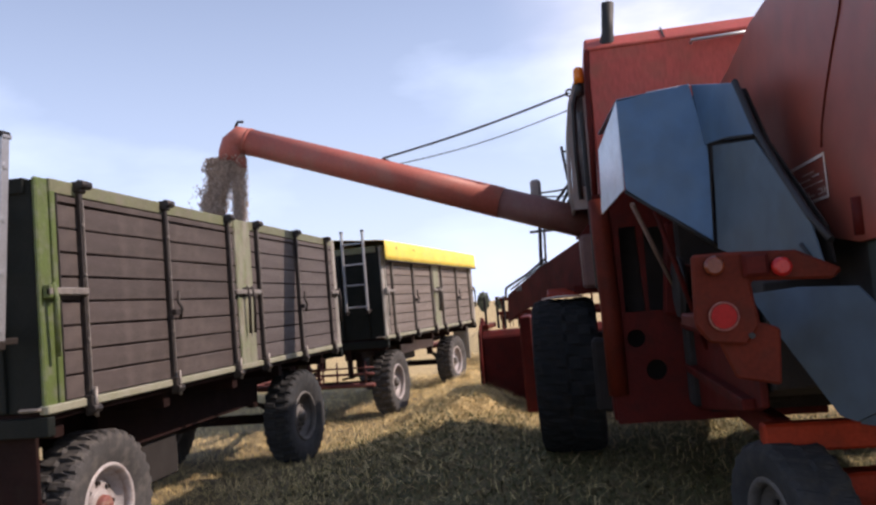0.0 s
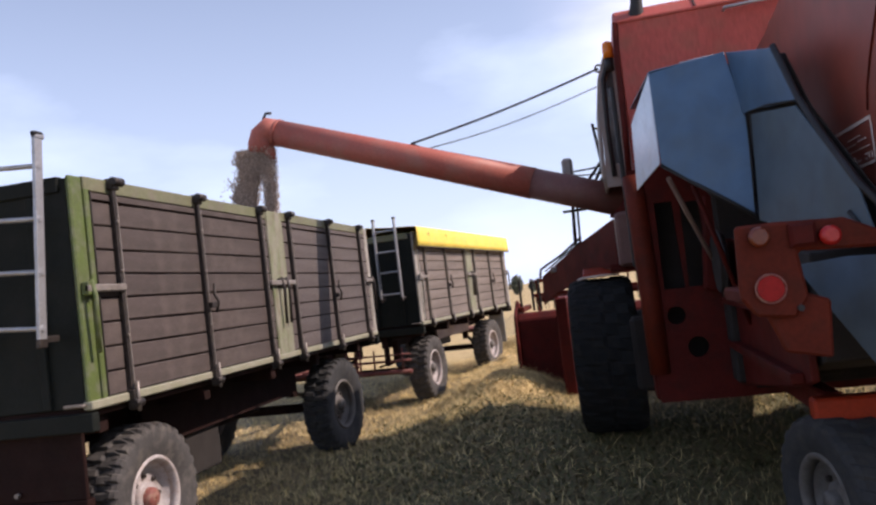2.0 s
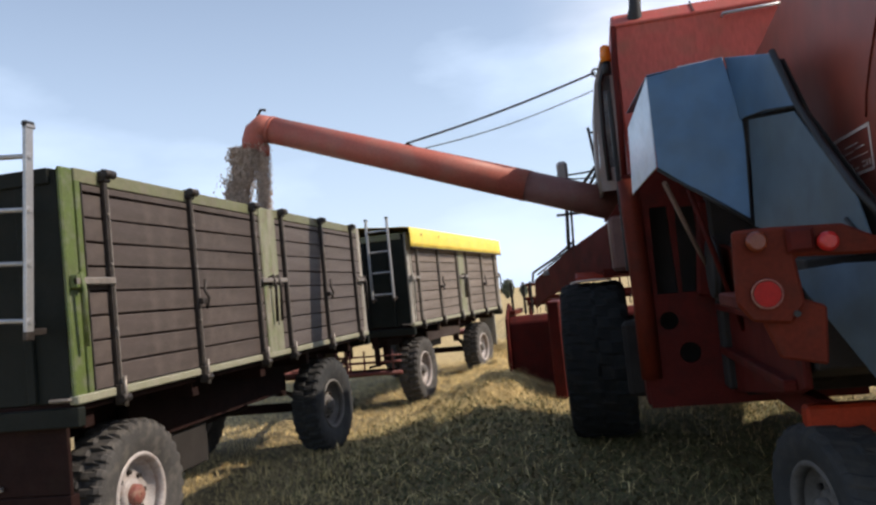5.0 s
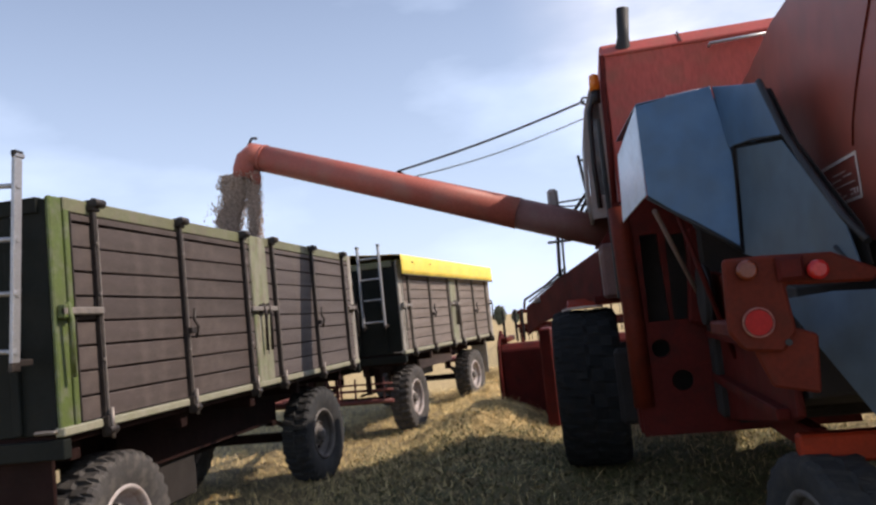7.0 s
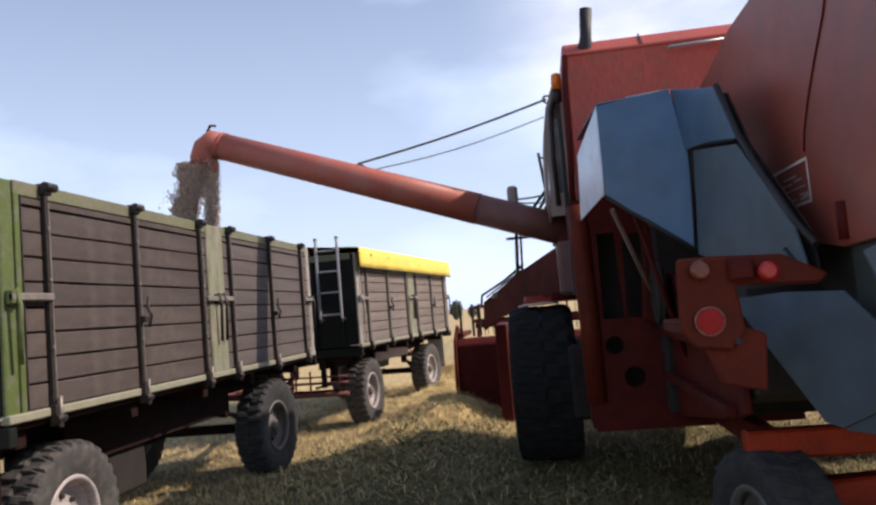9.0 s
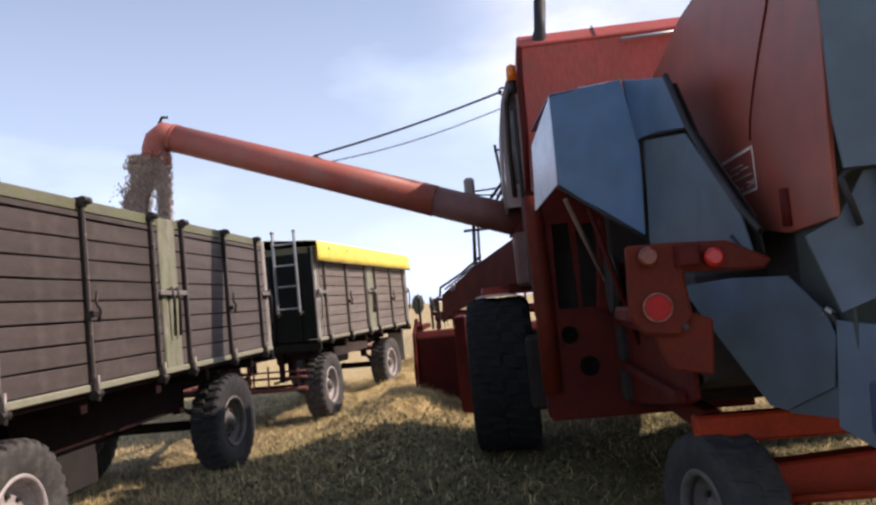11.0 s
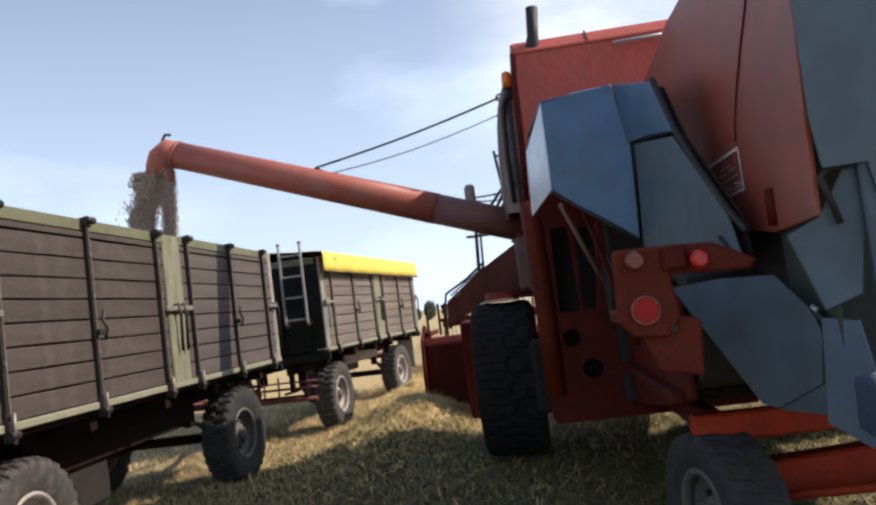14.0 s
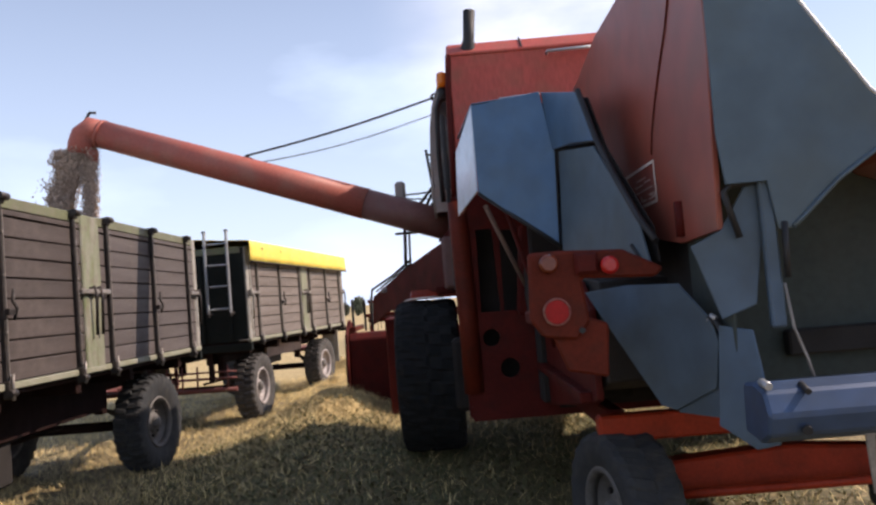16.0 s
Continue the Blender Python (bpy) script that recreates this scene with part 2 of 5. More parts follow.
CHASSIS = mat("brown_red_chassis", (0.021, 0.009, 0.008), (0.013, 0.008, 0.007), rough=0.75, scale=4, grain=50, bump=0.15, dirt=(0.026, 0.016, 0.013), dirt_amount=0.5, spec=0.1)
DRAWBAR = mat("drawbar_paint", (0.15, 0.036, 0.032), (0.08, 0.024, 0.022), rough=0.7, scale=6, bump=0.1, dirt=(0.1, 0.08, 0.06), dirt_amount=0.4)
TARP = mat("yellow_tarpaulin", (0.84, 0.64, 0.09), (0.72, 0.53, 0.08), rough=0.55, scale=2.5, grain=25, bump=0.12, dirt=(0.6, 0.5, 0.2), dirt_amount=0.4)
GRAIN = mat("wheat_grain", (0.52, 0.40, 0.31), (0.38, 0.29, 0.23), rough=0.8, scale=20, bump=0.0, per_island=0.35)
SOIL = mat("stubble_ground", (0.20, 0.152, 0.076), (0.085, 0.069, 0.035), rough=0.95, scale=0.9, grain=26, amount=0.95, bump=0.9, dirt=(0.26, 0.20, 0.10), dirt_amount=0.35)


def cover_with_lit_stubble(m):
    """Pale dry stubble and chaff over the soil, also standing in for sunlit ground, as thick as the mesh attribute
    says, ragged at its edge.
    """
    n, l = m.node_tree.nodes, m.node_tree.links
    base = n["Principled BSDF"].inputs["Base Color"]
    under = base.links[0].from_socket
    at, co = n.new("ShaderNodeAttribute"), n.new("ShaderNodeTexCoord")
    at.attribute_name = "lit_straw_cover"
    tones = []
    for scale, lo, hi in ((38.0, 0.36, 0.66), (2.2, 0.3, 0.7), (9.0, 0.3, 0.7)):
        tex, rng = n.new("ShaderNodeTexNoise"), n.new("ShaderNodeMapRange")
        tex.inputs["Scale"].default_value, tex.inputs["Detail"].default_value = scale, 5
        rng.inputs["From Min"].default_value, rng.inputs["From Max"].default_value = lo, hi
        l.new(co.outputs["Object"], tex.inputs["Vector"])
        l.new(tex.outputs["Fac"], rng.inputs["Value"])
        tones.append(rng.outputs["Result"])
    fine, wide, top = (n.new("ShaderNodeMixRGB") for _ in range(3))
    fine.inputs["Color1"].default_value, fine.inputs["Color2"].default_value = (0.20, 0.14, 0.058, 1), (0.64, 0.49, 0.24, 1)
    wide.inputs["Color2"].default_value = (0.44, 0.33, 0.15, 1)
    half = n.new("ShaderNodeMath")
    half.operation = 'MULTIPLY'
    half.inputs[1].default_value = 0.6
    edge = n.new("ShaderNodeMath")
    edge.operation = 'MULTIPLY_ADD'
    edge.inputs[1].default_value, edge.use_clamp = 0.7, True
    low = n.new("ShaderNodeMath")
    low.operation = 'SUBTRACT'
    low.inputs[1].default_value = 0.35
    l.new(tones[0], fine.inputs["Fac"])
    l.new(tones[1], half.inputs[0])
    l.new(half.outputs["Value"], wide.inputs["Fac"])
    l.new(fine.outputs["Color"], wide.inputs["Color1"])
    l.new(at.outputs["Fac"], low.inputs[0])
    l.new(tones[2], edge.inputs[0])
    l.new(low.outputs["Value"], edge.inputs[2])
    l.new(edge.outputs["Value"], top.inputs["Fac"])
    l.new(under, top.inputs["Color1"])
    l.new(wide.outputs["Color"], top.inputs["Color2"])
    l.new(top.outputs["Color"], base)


cover_with_lit_stubble(SOIL)
STRAW = mat("straw", (0.78, 0.61, 0.29), (0.46, 0.34, 0.14), rough=0.7, scale=1.5, bump=0.0, per_island=0.45)
STRAW_GREEN = mat("green_regrowth", (0.106, 0.106, 0.039), (0.16, 0.135, 0.06), rough=0.7, scale=1.5, bump=0.0, per_island=0.4)
CHAFF = mat("chopped_chaff", (0.33, 0.25, 0.125), (0.18, 0.14, 0.068), rough=0.8, scale=1.2, bump=0.0, per_island=0.5)
LOCKER = mat("faded_pink_paint", (0.14, 0.068, 0.06), (0.10, 0.05, 0.046), rough=0.5, scale=4, grain=50, bump=0.05, dirt=(0.17, 0.10, 0.085), dirt_amount=0.4)
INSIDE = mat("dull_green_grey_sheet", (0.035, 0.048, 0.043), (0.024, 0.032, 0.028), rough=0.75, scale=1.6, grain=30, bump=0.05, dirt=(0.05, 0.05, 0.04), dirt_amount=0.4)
CAB = mat("cream_grey_paint", (0.25, 0.22, 0.21), (0.17, 0.14, 0.135), rough=0.45, scale=3, grain=50, bump=0.05, dirt=(0.3, 0.2, 0.16), dirt_amount=0.5)
GLASS = mat("dark_cab_glass", (0.05, 0.05, 0.055), (0.08, 0.075, 0.075), rough=0.12, scale=2, bump=0.0, dirt=DUST, dirt_amount=0.25)
LAMP_RED = mat("red_lens", (0.42, 0.016, 0.014), (0.32, 0.014, 0.012), rough=0.2, scale=20, bump=0.0)
LENS_DULL = mat("dull_red_lens", (0.32, 0.010, 0.010), (0.22, 0.008, 0.008), rough=0.4, scale=20, bump=0.0, spec=0.2)
BEACON = mat("orange_beacon_lens", (0.75, 0.22, 0.02), (0.6, 0.16, 0.015), rough=0.2, scale=20, bump=0.0)
LAMP_AMBER = mat("amber_lens", (0.15, 0.03, 0.012), (0.1, 0.022, 0.012), rough=0.2, scale=20, bump=0.0)
DECAL = mat("pale_decal", (0.74, 0.64, 0.58), (0.55, 0.43, 0.38), rough=0.6, scale=12, bump=0.0)
# Leaf tone lightened to put distance haze into the colour.
LEAF = mat("leaf", (0.10, 0.12, 0.085), (0.07, 0.085, 0.06), rough=0.7, scale=2, bump=0.0, per_island=0.4)
BARK = mat("bark", (0.12, 0.09, 0.07), rough=0.9, scale=6, bump=0.3)


# ---------------------------------------------------------------- mesh helpers
def part(name, bm, material, parent, label=""):
    """Links a bmesh as one mesh object under a thing or a part."""
    me = bpy.data.meshes.new(name)
    bm.to_mesh(me)
    bm.free()
    me.materials.append(material)
    ob = new(name, me)
    ob.parent = parent
    if label:
        ob["label"] = label
    return ob


def thing(name, label, category, at=(0, 0, 0), rz=0.0, group="", kind=""):
    ob = new(name)
    ob.empty_display_size = 0.2
    ob.matrix_basis = pose(*at, 0, 0, rz)
    return tagged(ob, label, category, group, kind)


def soft(bm, width=0.006, segments=1):
    bmesh.ops.bevel(bm, geom=[e for e in bm.edges if e.calc_length() > width * 2.5 and len(e.link_faces) == 2 and e.calc_face_angle(0) > 0.5],
                    offset=width, segments=segments, affect='EDGES', clamp_overlap=True)
    return bm


def box(a, b, width=0.006, bm=None):
    """An upright block between two corners, with eased edges."""
    out = bmesh.new()
    (x0, y0, z0), (x1, y1, z1) = [min(p) for p in zip(a, b)], [max(p) for p in zip(a, b)]
    bmesh.ops.create_cube(out, size=1.0, matrix=Matrix.LocRotScale(((x0 + x1) / 2, (y0 + y1) / 2, (z0 + z1) / 2), None, (x1 - x0, y1 - y0, z1 - z0)))
    if width:
        soft(out, width)
    return join(bm, out) if bm else out


def join(bm, other):
    me = bpy.data.meshes.new("joint")
    other.to_mesh(me)
    other.free()
    bm.from_mesh(me)
    bpy.data.meshes.remove(me)
    return bm


def sheet(points, thick=0.012, width=0.003):
    """A flat or slightly twisted metal sheet of some thickness through the given corners."""
    bm = bmesh.new()
    pts = np.array(points, float)
    mid = pts.mean(0)
    flat = np.linalg.svd(pts - mid)[2][2]
    vs = [bm.verts.new(p - flat * ((p - mid) @ flat)) for p in pts]
    f = bm.faces.new(vs)
    bm.normal_update()
    got = bmesh.ops.extrude_face_region(bm, geom=[f])
    bmesh.ops.translate(bm, verts=[v for v in got["geom"] if isinstance(v, bmesh.types.BMVert)], vec=-f.normal * thick)
    bmesh.ops.recalc_face_normals(bm, faces=bm.faces)
    if width:
        soft(bm, width)
    return bm


def prism(outline, axis, lo, hi, width=0.008):
    """A solid with the given outline in the plane across an axis, from lo to hi along it."""
    put = {"x": lambda u, v, w: (w, u, v), "y": lambda u, v, w: (u, w, v), "z": lambda u, v, w: (u, v, w)}[axis]
    bm = bmesh.new()
    f = bm.faces.new([bm.verts.new(put(u, v, lo)) for u, v in outline])
    got = bmesh.ops.extrude_face_region(bm, geom=[f])
    vec = Vector(put(0, 0, hi)) - Vector(put(0, 0, lo))
    bmesh.ops.translate(bm, verts=[v for v in got["geom"] if isinstance(v, bmesh.types.BMVert)], vec=vec)
    bmesh.ops.recalc_face_normals(bm, faces=bm.faces)
    if width:
        soft(bm, width)
    return bm


def tube(points, r, sides=12, caps=True, radii=None):
    """A round bar or pipe along a line of points."""
    bm = bmesh.new()
    pts = [Vector(p) for p in points]
    rings = []
    side = None
    for i, p in enumerate(pts):
        way = (pts[min(i + 1, len(pts) - 1)] - pts[max(i - 1, 0)]).normalized()
        if side is None:
            side = way.cross(Vector((0, 0, 1)) if abs(way.z) < 0.9 else Vector((1, 0, 0))).normalized()
        side = (side - way * side.dot(way)).normalized()
        up = way.cross(side)
        rad = radii[i] if radii else r
        rings.append([bm.verts.new(p + rad * (math.cos(2 * math.pi * k / sides) * side + math.sin(2 * math.pi * k / sides) * up)) for k in range(sides)])
    for a, b in zip(rings, rings[1:]):
        for k in range(sides):
            f = bm.faces.new((a[k], a[(k + 1) % sides], b[(k + 1) % sides], b[k]))
            f.smooth = True
    if caps:
        bm.faces.new(rings[0][::-1])
        bm.faces.new(rings[-1])
    bmesh.ops.recalc_face_normals(bm, faces=bm.faces)
    return bm


def lathe(profile, sides=40, closed=False):
    """A turned body about the x axis; profile rows are (x, radius)."""
    bm = bmesh.new()
    rings = [[bm.verts.new((x, r * math.cos(2 * math.pi * k / sides), r * math.sin(2 * math.pi * k / sides))) for k in range(sides)] for x, r in profile]
    pairs = list(zip(rings, rings[1:])) + ([(rings[-1], rings[0])] if closed else [])
    for a, b in pairs:
        for k in range(sides):
            f = bm.faces.new((a[k], a[(k + 1) % sides], b[(k + 1) % sides], b[k]))
            f.smooth = True
    bmesh.ops.recalc_face_normals(bm, faces=bm.faces)
    return bm


def holed(outline, holes, at, right, up, thick):
    """A plate with openings cut through it, lying at a place along two directions."""
    cu = bpy.data.curves.new("plate", 'CURVE')
    cu.dimensions, cu.fill_mode, cu.extrude = '2D', 'BOTH', thick / 2
    for loop in (outline, *holes):
        sp = cu.splines.new('POLY')
        sp.points.add(len(loop) - 1)
        for q, (u, v) in zip(sp.points, loop):
            q.co = (u, v, 0, 1)
        sp.use_cyclic_u = True
    tmp = bpy.data.objects.new("plate", cu)
    me = bpy.data.meshes.new_from_object(tmp)
    bm = bmesh.new()
    bm.from_mesh(me)
    bpy.data.objects.remove(tmp), bpy.data.curves.remove(cu), bpy.data.meshes.remove(me)
    r, u = Vector(right).normalized(), Vector(up).normalized()
    bm.transform(Matrix.Translation(at) @ Matrix((r, u, r.cross(u))).transposed().to_4x4())
    return bm


def ring(cx, cy, r, n=20):
    return [(cx + r * math.cos(2 * math.pi * k / n), cy + r * math.sin(2 * math.pi * k / n)) for k in range(n)]


def wheel(name, parent, at, r, w, rim_r, lugs, outer, rubber=RUBBER, chevron=0.0, turn=0.0, rim_mat=RIM, lug_h=0.018, hub_mat=HUB, disc_mat=RIM_DARK):
    """A wheel about the x axis; outer is +1 or -1, the way its dished face looks."""
    h = w / 2
    prof = [(-0.72, rim_r, 0), (-0.93, rim_r + 0.25 * (r - rim_r), 0), (-1.0, rim_r + 0.55 * (r - rim_r), 0), (-0.985, r * 0.90, 0.3), (-0.93, r * 0.955 - lug_h * 0.6, 1), (-0.74, r - lug_h, 1),
            (-0.4, r - lug_h, 1), (-0.06, r - lug_h, 1), (0.06, r - lug_h, 1), (0.4, r - lug_h, 1), (0.74, r - lug_h, 1), (0.93, r * 0.955 - lug_h * 0.6, 1), (0.985, r * 0.90, 0.3), (1.0, rim_r + 0.55 * (r - rim_r), 0), (0.93, rim_r + 0.25 * (r - rim_r), 0), (0.72, rim_r, 0)]
    tyre_bm = bmesh.new()
    per = 8
    rings = []
    for u, rad, raised in prof:
        loop = []
        for k in range(lugs * per):
            a = 2 * math.pi * k / (lugs * per)
            f = (k / per + (0.5 if u > 0 else 0) + chevron * lugs / 6.283 * abs(u)) % 1.0
            up = lug_h * raised if f < 0.5 and abs(u) > 0.05 else 0.0
            loop.append(tyre_bm.verts.new((u * h, (rad + up) * math.cos(a), (rad + up) * math.sin(a))))
        rings.append(loop)
    n = lugs * per
    for (ra, rb), flat in zip(zip(rings, rings[1:]), [q[2] for q in prof[1:]]):
        for k in range(n):
            tyre_bm.faces.new((ra[k], ra[(k + 1) % n], rb[(k + 1) % n], rb[k])).smooth = flat == 0
    bmesh.ops.recalc_face_normals(tyre_bm, faces=tyre_bm.faces)
    m = pose(*at, 0, 0, turn)
    hubbed = new(name)
    hubbed.parent, hubbed.matrix_basis = parent, m
    part("tyre", tyre_bm, rubber, hubbed)
    o = outer
    rim_bm = lathe([(o * h * 0.80, rim_r + 0.02), (o * h * 0.86, rim_r + 0.012), (o * h * 0.86, rim_r - 0.004), (o * h * 0.80, rim_r - 0.016), (o * h * 0.5, rim_r - 0.03), (o * h * 0.5, rim_r - 0.02)], 40)
    disc_bm = lathe([(o * h * 0.5, rim_r - 0.028), (o * h * 0.2, rim_r - 0.05), (o * h * 0.12, rim_r * 0.72), (o * h * 0.22, rim_r * 0.45), (o * h * 0.24, 0.01)], 40)
    join(disc_bm, lathe([(-o * h * 0.8, rim_r + 0.02), (-o * h * 0.8, rim_r - 0.02), (o * h * 0.1, rim_r - 0.06)], 40))
    part("wheel_disc", disc_bm, disc_mat, hubbed, "dusty dished wheel disc")
    part("rim", rim_bm, rim_mat, hubbed)
    part("hub_flange", lathe([(o * h * 0.2, rim_r * 0.44), (o * h * 0.36, rim_r * 0.42), (o * h * 0.42, rim_r * 0.36), (o * h * 0.42, 0.005)], 24), rim_mat, hubbed)
    part("hub_cap", lathe([(o * h * 0.41, rim_r * 0.27), (o * h * 0.66, rim_r * 0.25), (o * h * 0.74, rim_r * 0.20), (o * h * 0.76, 0.005)], 24), hub_mat, hubbed, "faded hub cap")
    nut_bm = tube([(o * h * 0.2, 0, 0), (o * h * 0.34, 0, 0)], 0.018, 6)
    first = part("wheel_nut", nut_bm, STEEL, hubbed)
    for k in range(8):
        a = 2 * math.pi * k / 8
        ob = first if k == 0 else new("wheel_nut", first.data)
        ob.parent = hubbed
        ob.matrix_basis = Matrix.Translation((0, rim_r * 0.56 * math.cos(a), rim_r * 0.56 * math.sin(a)))
    return hubbed


# ---------------------------------------------------------------- ground
def rise(x, y):
    """Height of the field: small ruts, and the swath of straw between the machines."""
    if abs(x) > 30 or abs(y) > 40:
        return -0.02
    z = 0.035 * noise.noise((x * 0.9, y * 0.9, 0.3)) + 0.03 * noise.noise((x * 3.1, y * 3.1, 7.7)) + 0.014 * noise.noise((x * 9, y * 9, 2.2))
    d = (x - 1.7 + 0.10 * (y - 3)) / 0.75
    along = (0.55 + 0.45 / (1 + math.exp(-(y - 3.6) * 2.0))) * (0.8 + 0.6 * noise.noise((0.4, y * 0.6, 1.0)))
    heap = math.exp(-d * d) * along * 0.42
    heap += 0.20 * math.exp(-((x - 1.5) / 1.0) ** 2 - ((y - 4.9) / 0.8) ** 2)
    heap *= 1 + 0.45 * noise.noise((x * 1.9, y * 1.9, 4.0)) + 0.25 * noise.noise((x * 5, y * 5, 9.0))
    return z + heap - 0.02


def spaced(lo, hi, fine, far):
    mid = list(np.arange(lo, hi + 1e-6, fine))
    out, step, v = [], fine, hi
    while v < far:
        step *= 1.35
        v += step
        out.append(v)
    low, step, v = [], fine, lo
    while v > -far:
        step *= 1.35
        v -= step
        low.append(v)
    return low[::-1] + mid + out


def build_ground():
    xs, ys = spaced(-5, 8, 0.07, 2500), spaced(-9.5, 13, 0.08, 2500)
    verts = [(x, y, rise(x, y)) for y in ys for x in xs]
    w = len(xs)
    faces = [(j * w + i, j * w + i + 1, (j + 1) * w + i + 1, (j + 1) * w + i) for j in range(len(ys) - 1) for i in range(w - 1)]
    me = bpy.data.meshes.new("ground")
    me.from_pydata(verts, [], faces)
    me.polygons.foreach_set("use_smooth", [True] * len(faces))
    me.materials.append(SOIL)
    cover = me.attributes.new("lit_straw_cover", 'FLOAT', 'POINT')
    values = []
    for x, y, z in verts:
        # pale, lit-looking ground outside the harvester's shade: open stubble, and the straw swath
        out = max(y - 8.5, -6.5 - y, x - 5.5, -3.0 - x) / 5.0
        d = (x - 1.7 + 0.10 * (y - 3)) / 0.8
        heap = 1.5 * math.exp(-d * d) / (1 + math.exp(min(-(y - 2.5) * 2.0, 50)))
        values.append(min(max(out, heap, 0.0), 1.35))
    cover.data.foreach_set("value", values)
    tagged(new("ground", me), "harvested stubble field covered with chopped straw", "field", kind="structure")


def blades(name, label, n, area, length, width, lean, material, seed, dense=None):
    rng = random.Random(seed)
    verts, faces = [], []
    made = 0
    while made < n:
        x, y = rng.uniform(area[0], area[1]), rng.uniform(area[2], area[3])
        if dense and rng.random() > dense(x, y):
            continue
        made += 1
        x, y = x + rng.gauss(0, 0.5), y + rng.gauss(0, 0.5)
        z, a, t = rise(x, y), rng.uniform(0, 2 * math.pi), rng.uniform(*lean)
        s, w = rng.uniform(*length), width * rng.uniform(0.7, 1.4)
        d = Vector((math.cos(a) * math.sin(t), math.sin(a) * math.sin(t), math.cos(t)))
        c = Vector((-math.sin(a), math.cos(a), 0)) * w
        p = Vector((x, y, z + 0.004))
        b = len(verts)
        q = p + d * s * 0.55
        e = p + d * s - Vector((0, 0, 0.25 * s * math.sin(t) * rng.random()))
        if e.z < z:
            e.z = z + 0.01
        verts += [p - c, p + c, q - c * 0.8, q + c * 0.8, e]
        faces += [(b, b + 1, b + 3, b + 2), (b + 2, b + 3, b + 4)]
    me = bpy.data.meshes.new(name)
    me.from_pydata(verts, [], faces)
    me.materials.append(material)
    tagged(new(name, me), label, "straw", kind="stuff")


build_ground()


# ---------------------------------------------------------------- grain trailers
LENGTH, WIDTH, Z0, Z1 = 6.15, 2.4, 1.33, 2.80
POSTS = (0.41, 1.53, 2.70, 3.39, 4.57, 5.74)


def plank_mesh(length, tall, seed, wood):
    """One board, 28 mm thick, its long edges eased and its face a little uneven."""
    rng = random.Random(seed)
    bm = bmesh.new()
    steps = 8
    for end in range(steps + 1):
        y = length * end / steps
        bow = rng.uniform(-0.002, 0.002)
        for x, z in ((-0.028, 0.0), (0.0 + bow - 0.004, 0.0), (bow, 0.006), (bow, tall - 0.006), (bow - 0.004, tall), (-0.028, tall)):
            bm.verts.new((x, y, z + (rng.uniform(-0.002, 0.002) if 0 < end < steps else 0)))
    bm.verts.ensure_lookup_table()
    for i in range(steps):
        for k in range(6):
            a, b = 6 * i + k, 6 * i + (k + 1) % 6
            bm.faces.new((bm.verts[a], bm.verts[b], bm.verts[b + 6], bm.verts[a + 6]))
    bm.faces.new([bm.verts[k] for k in range(6)][::-1])
    bm.faces.new([bm.verts[6 * steps + k] for k in range(6)])
    bmesh.ops.recalc_face_normals(bm, faces=bm.faces)
    me = bpy.data.meshes.new("plank")
    bm.to_mesh(me)
    bm.free()
    me.materials.append(wood)
    return me


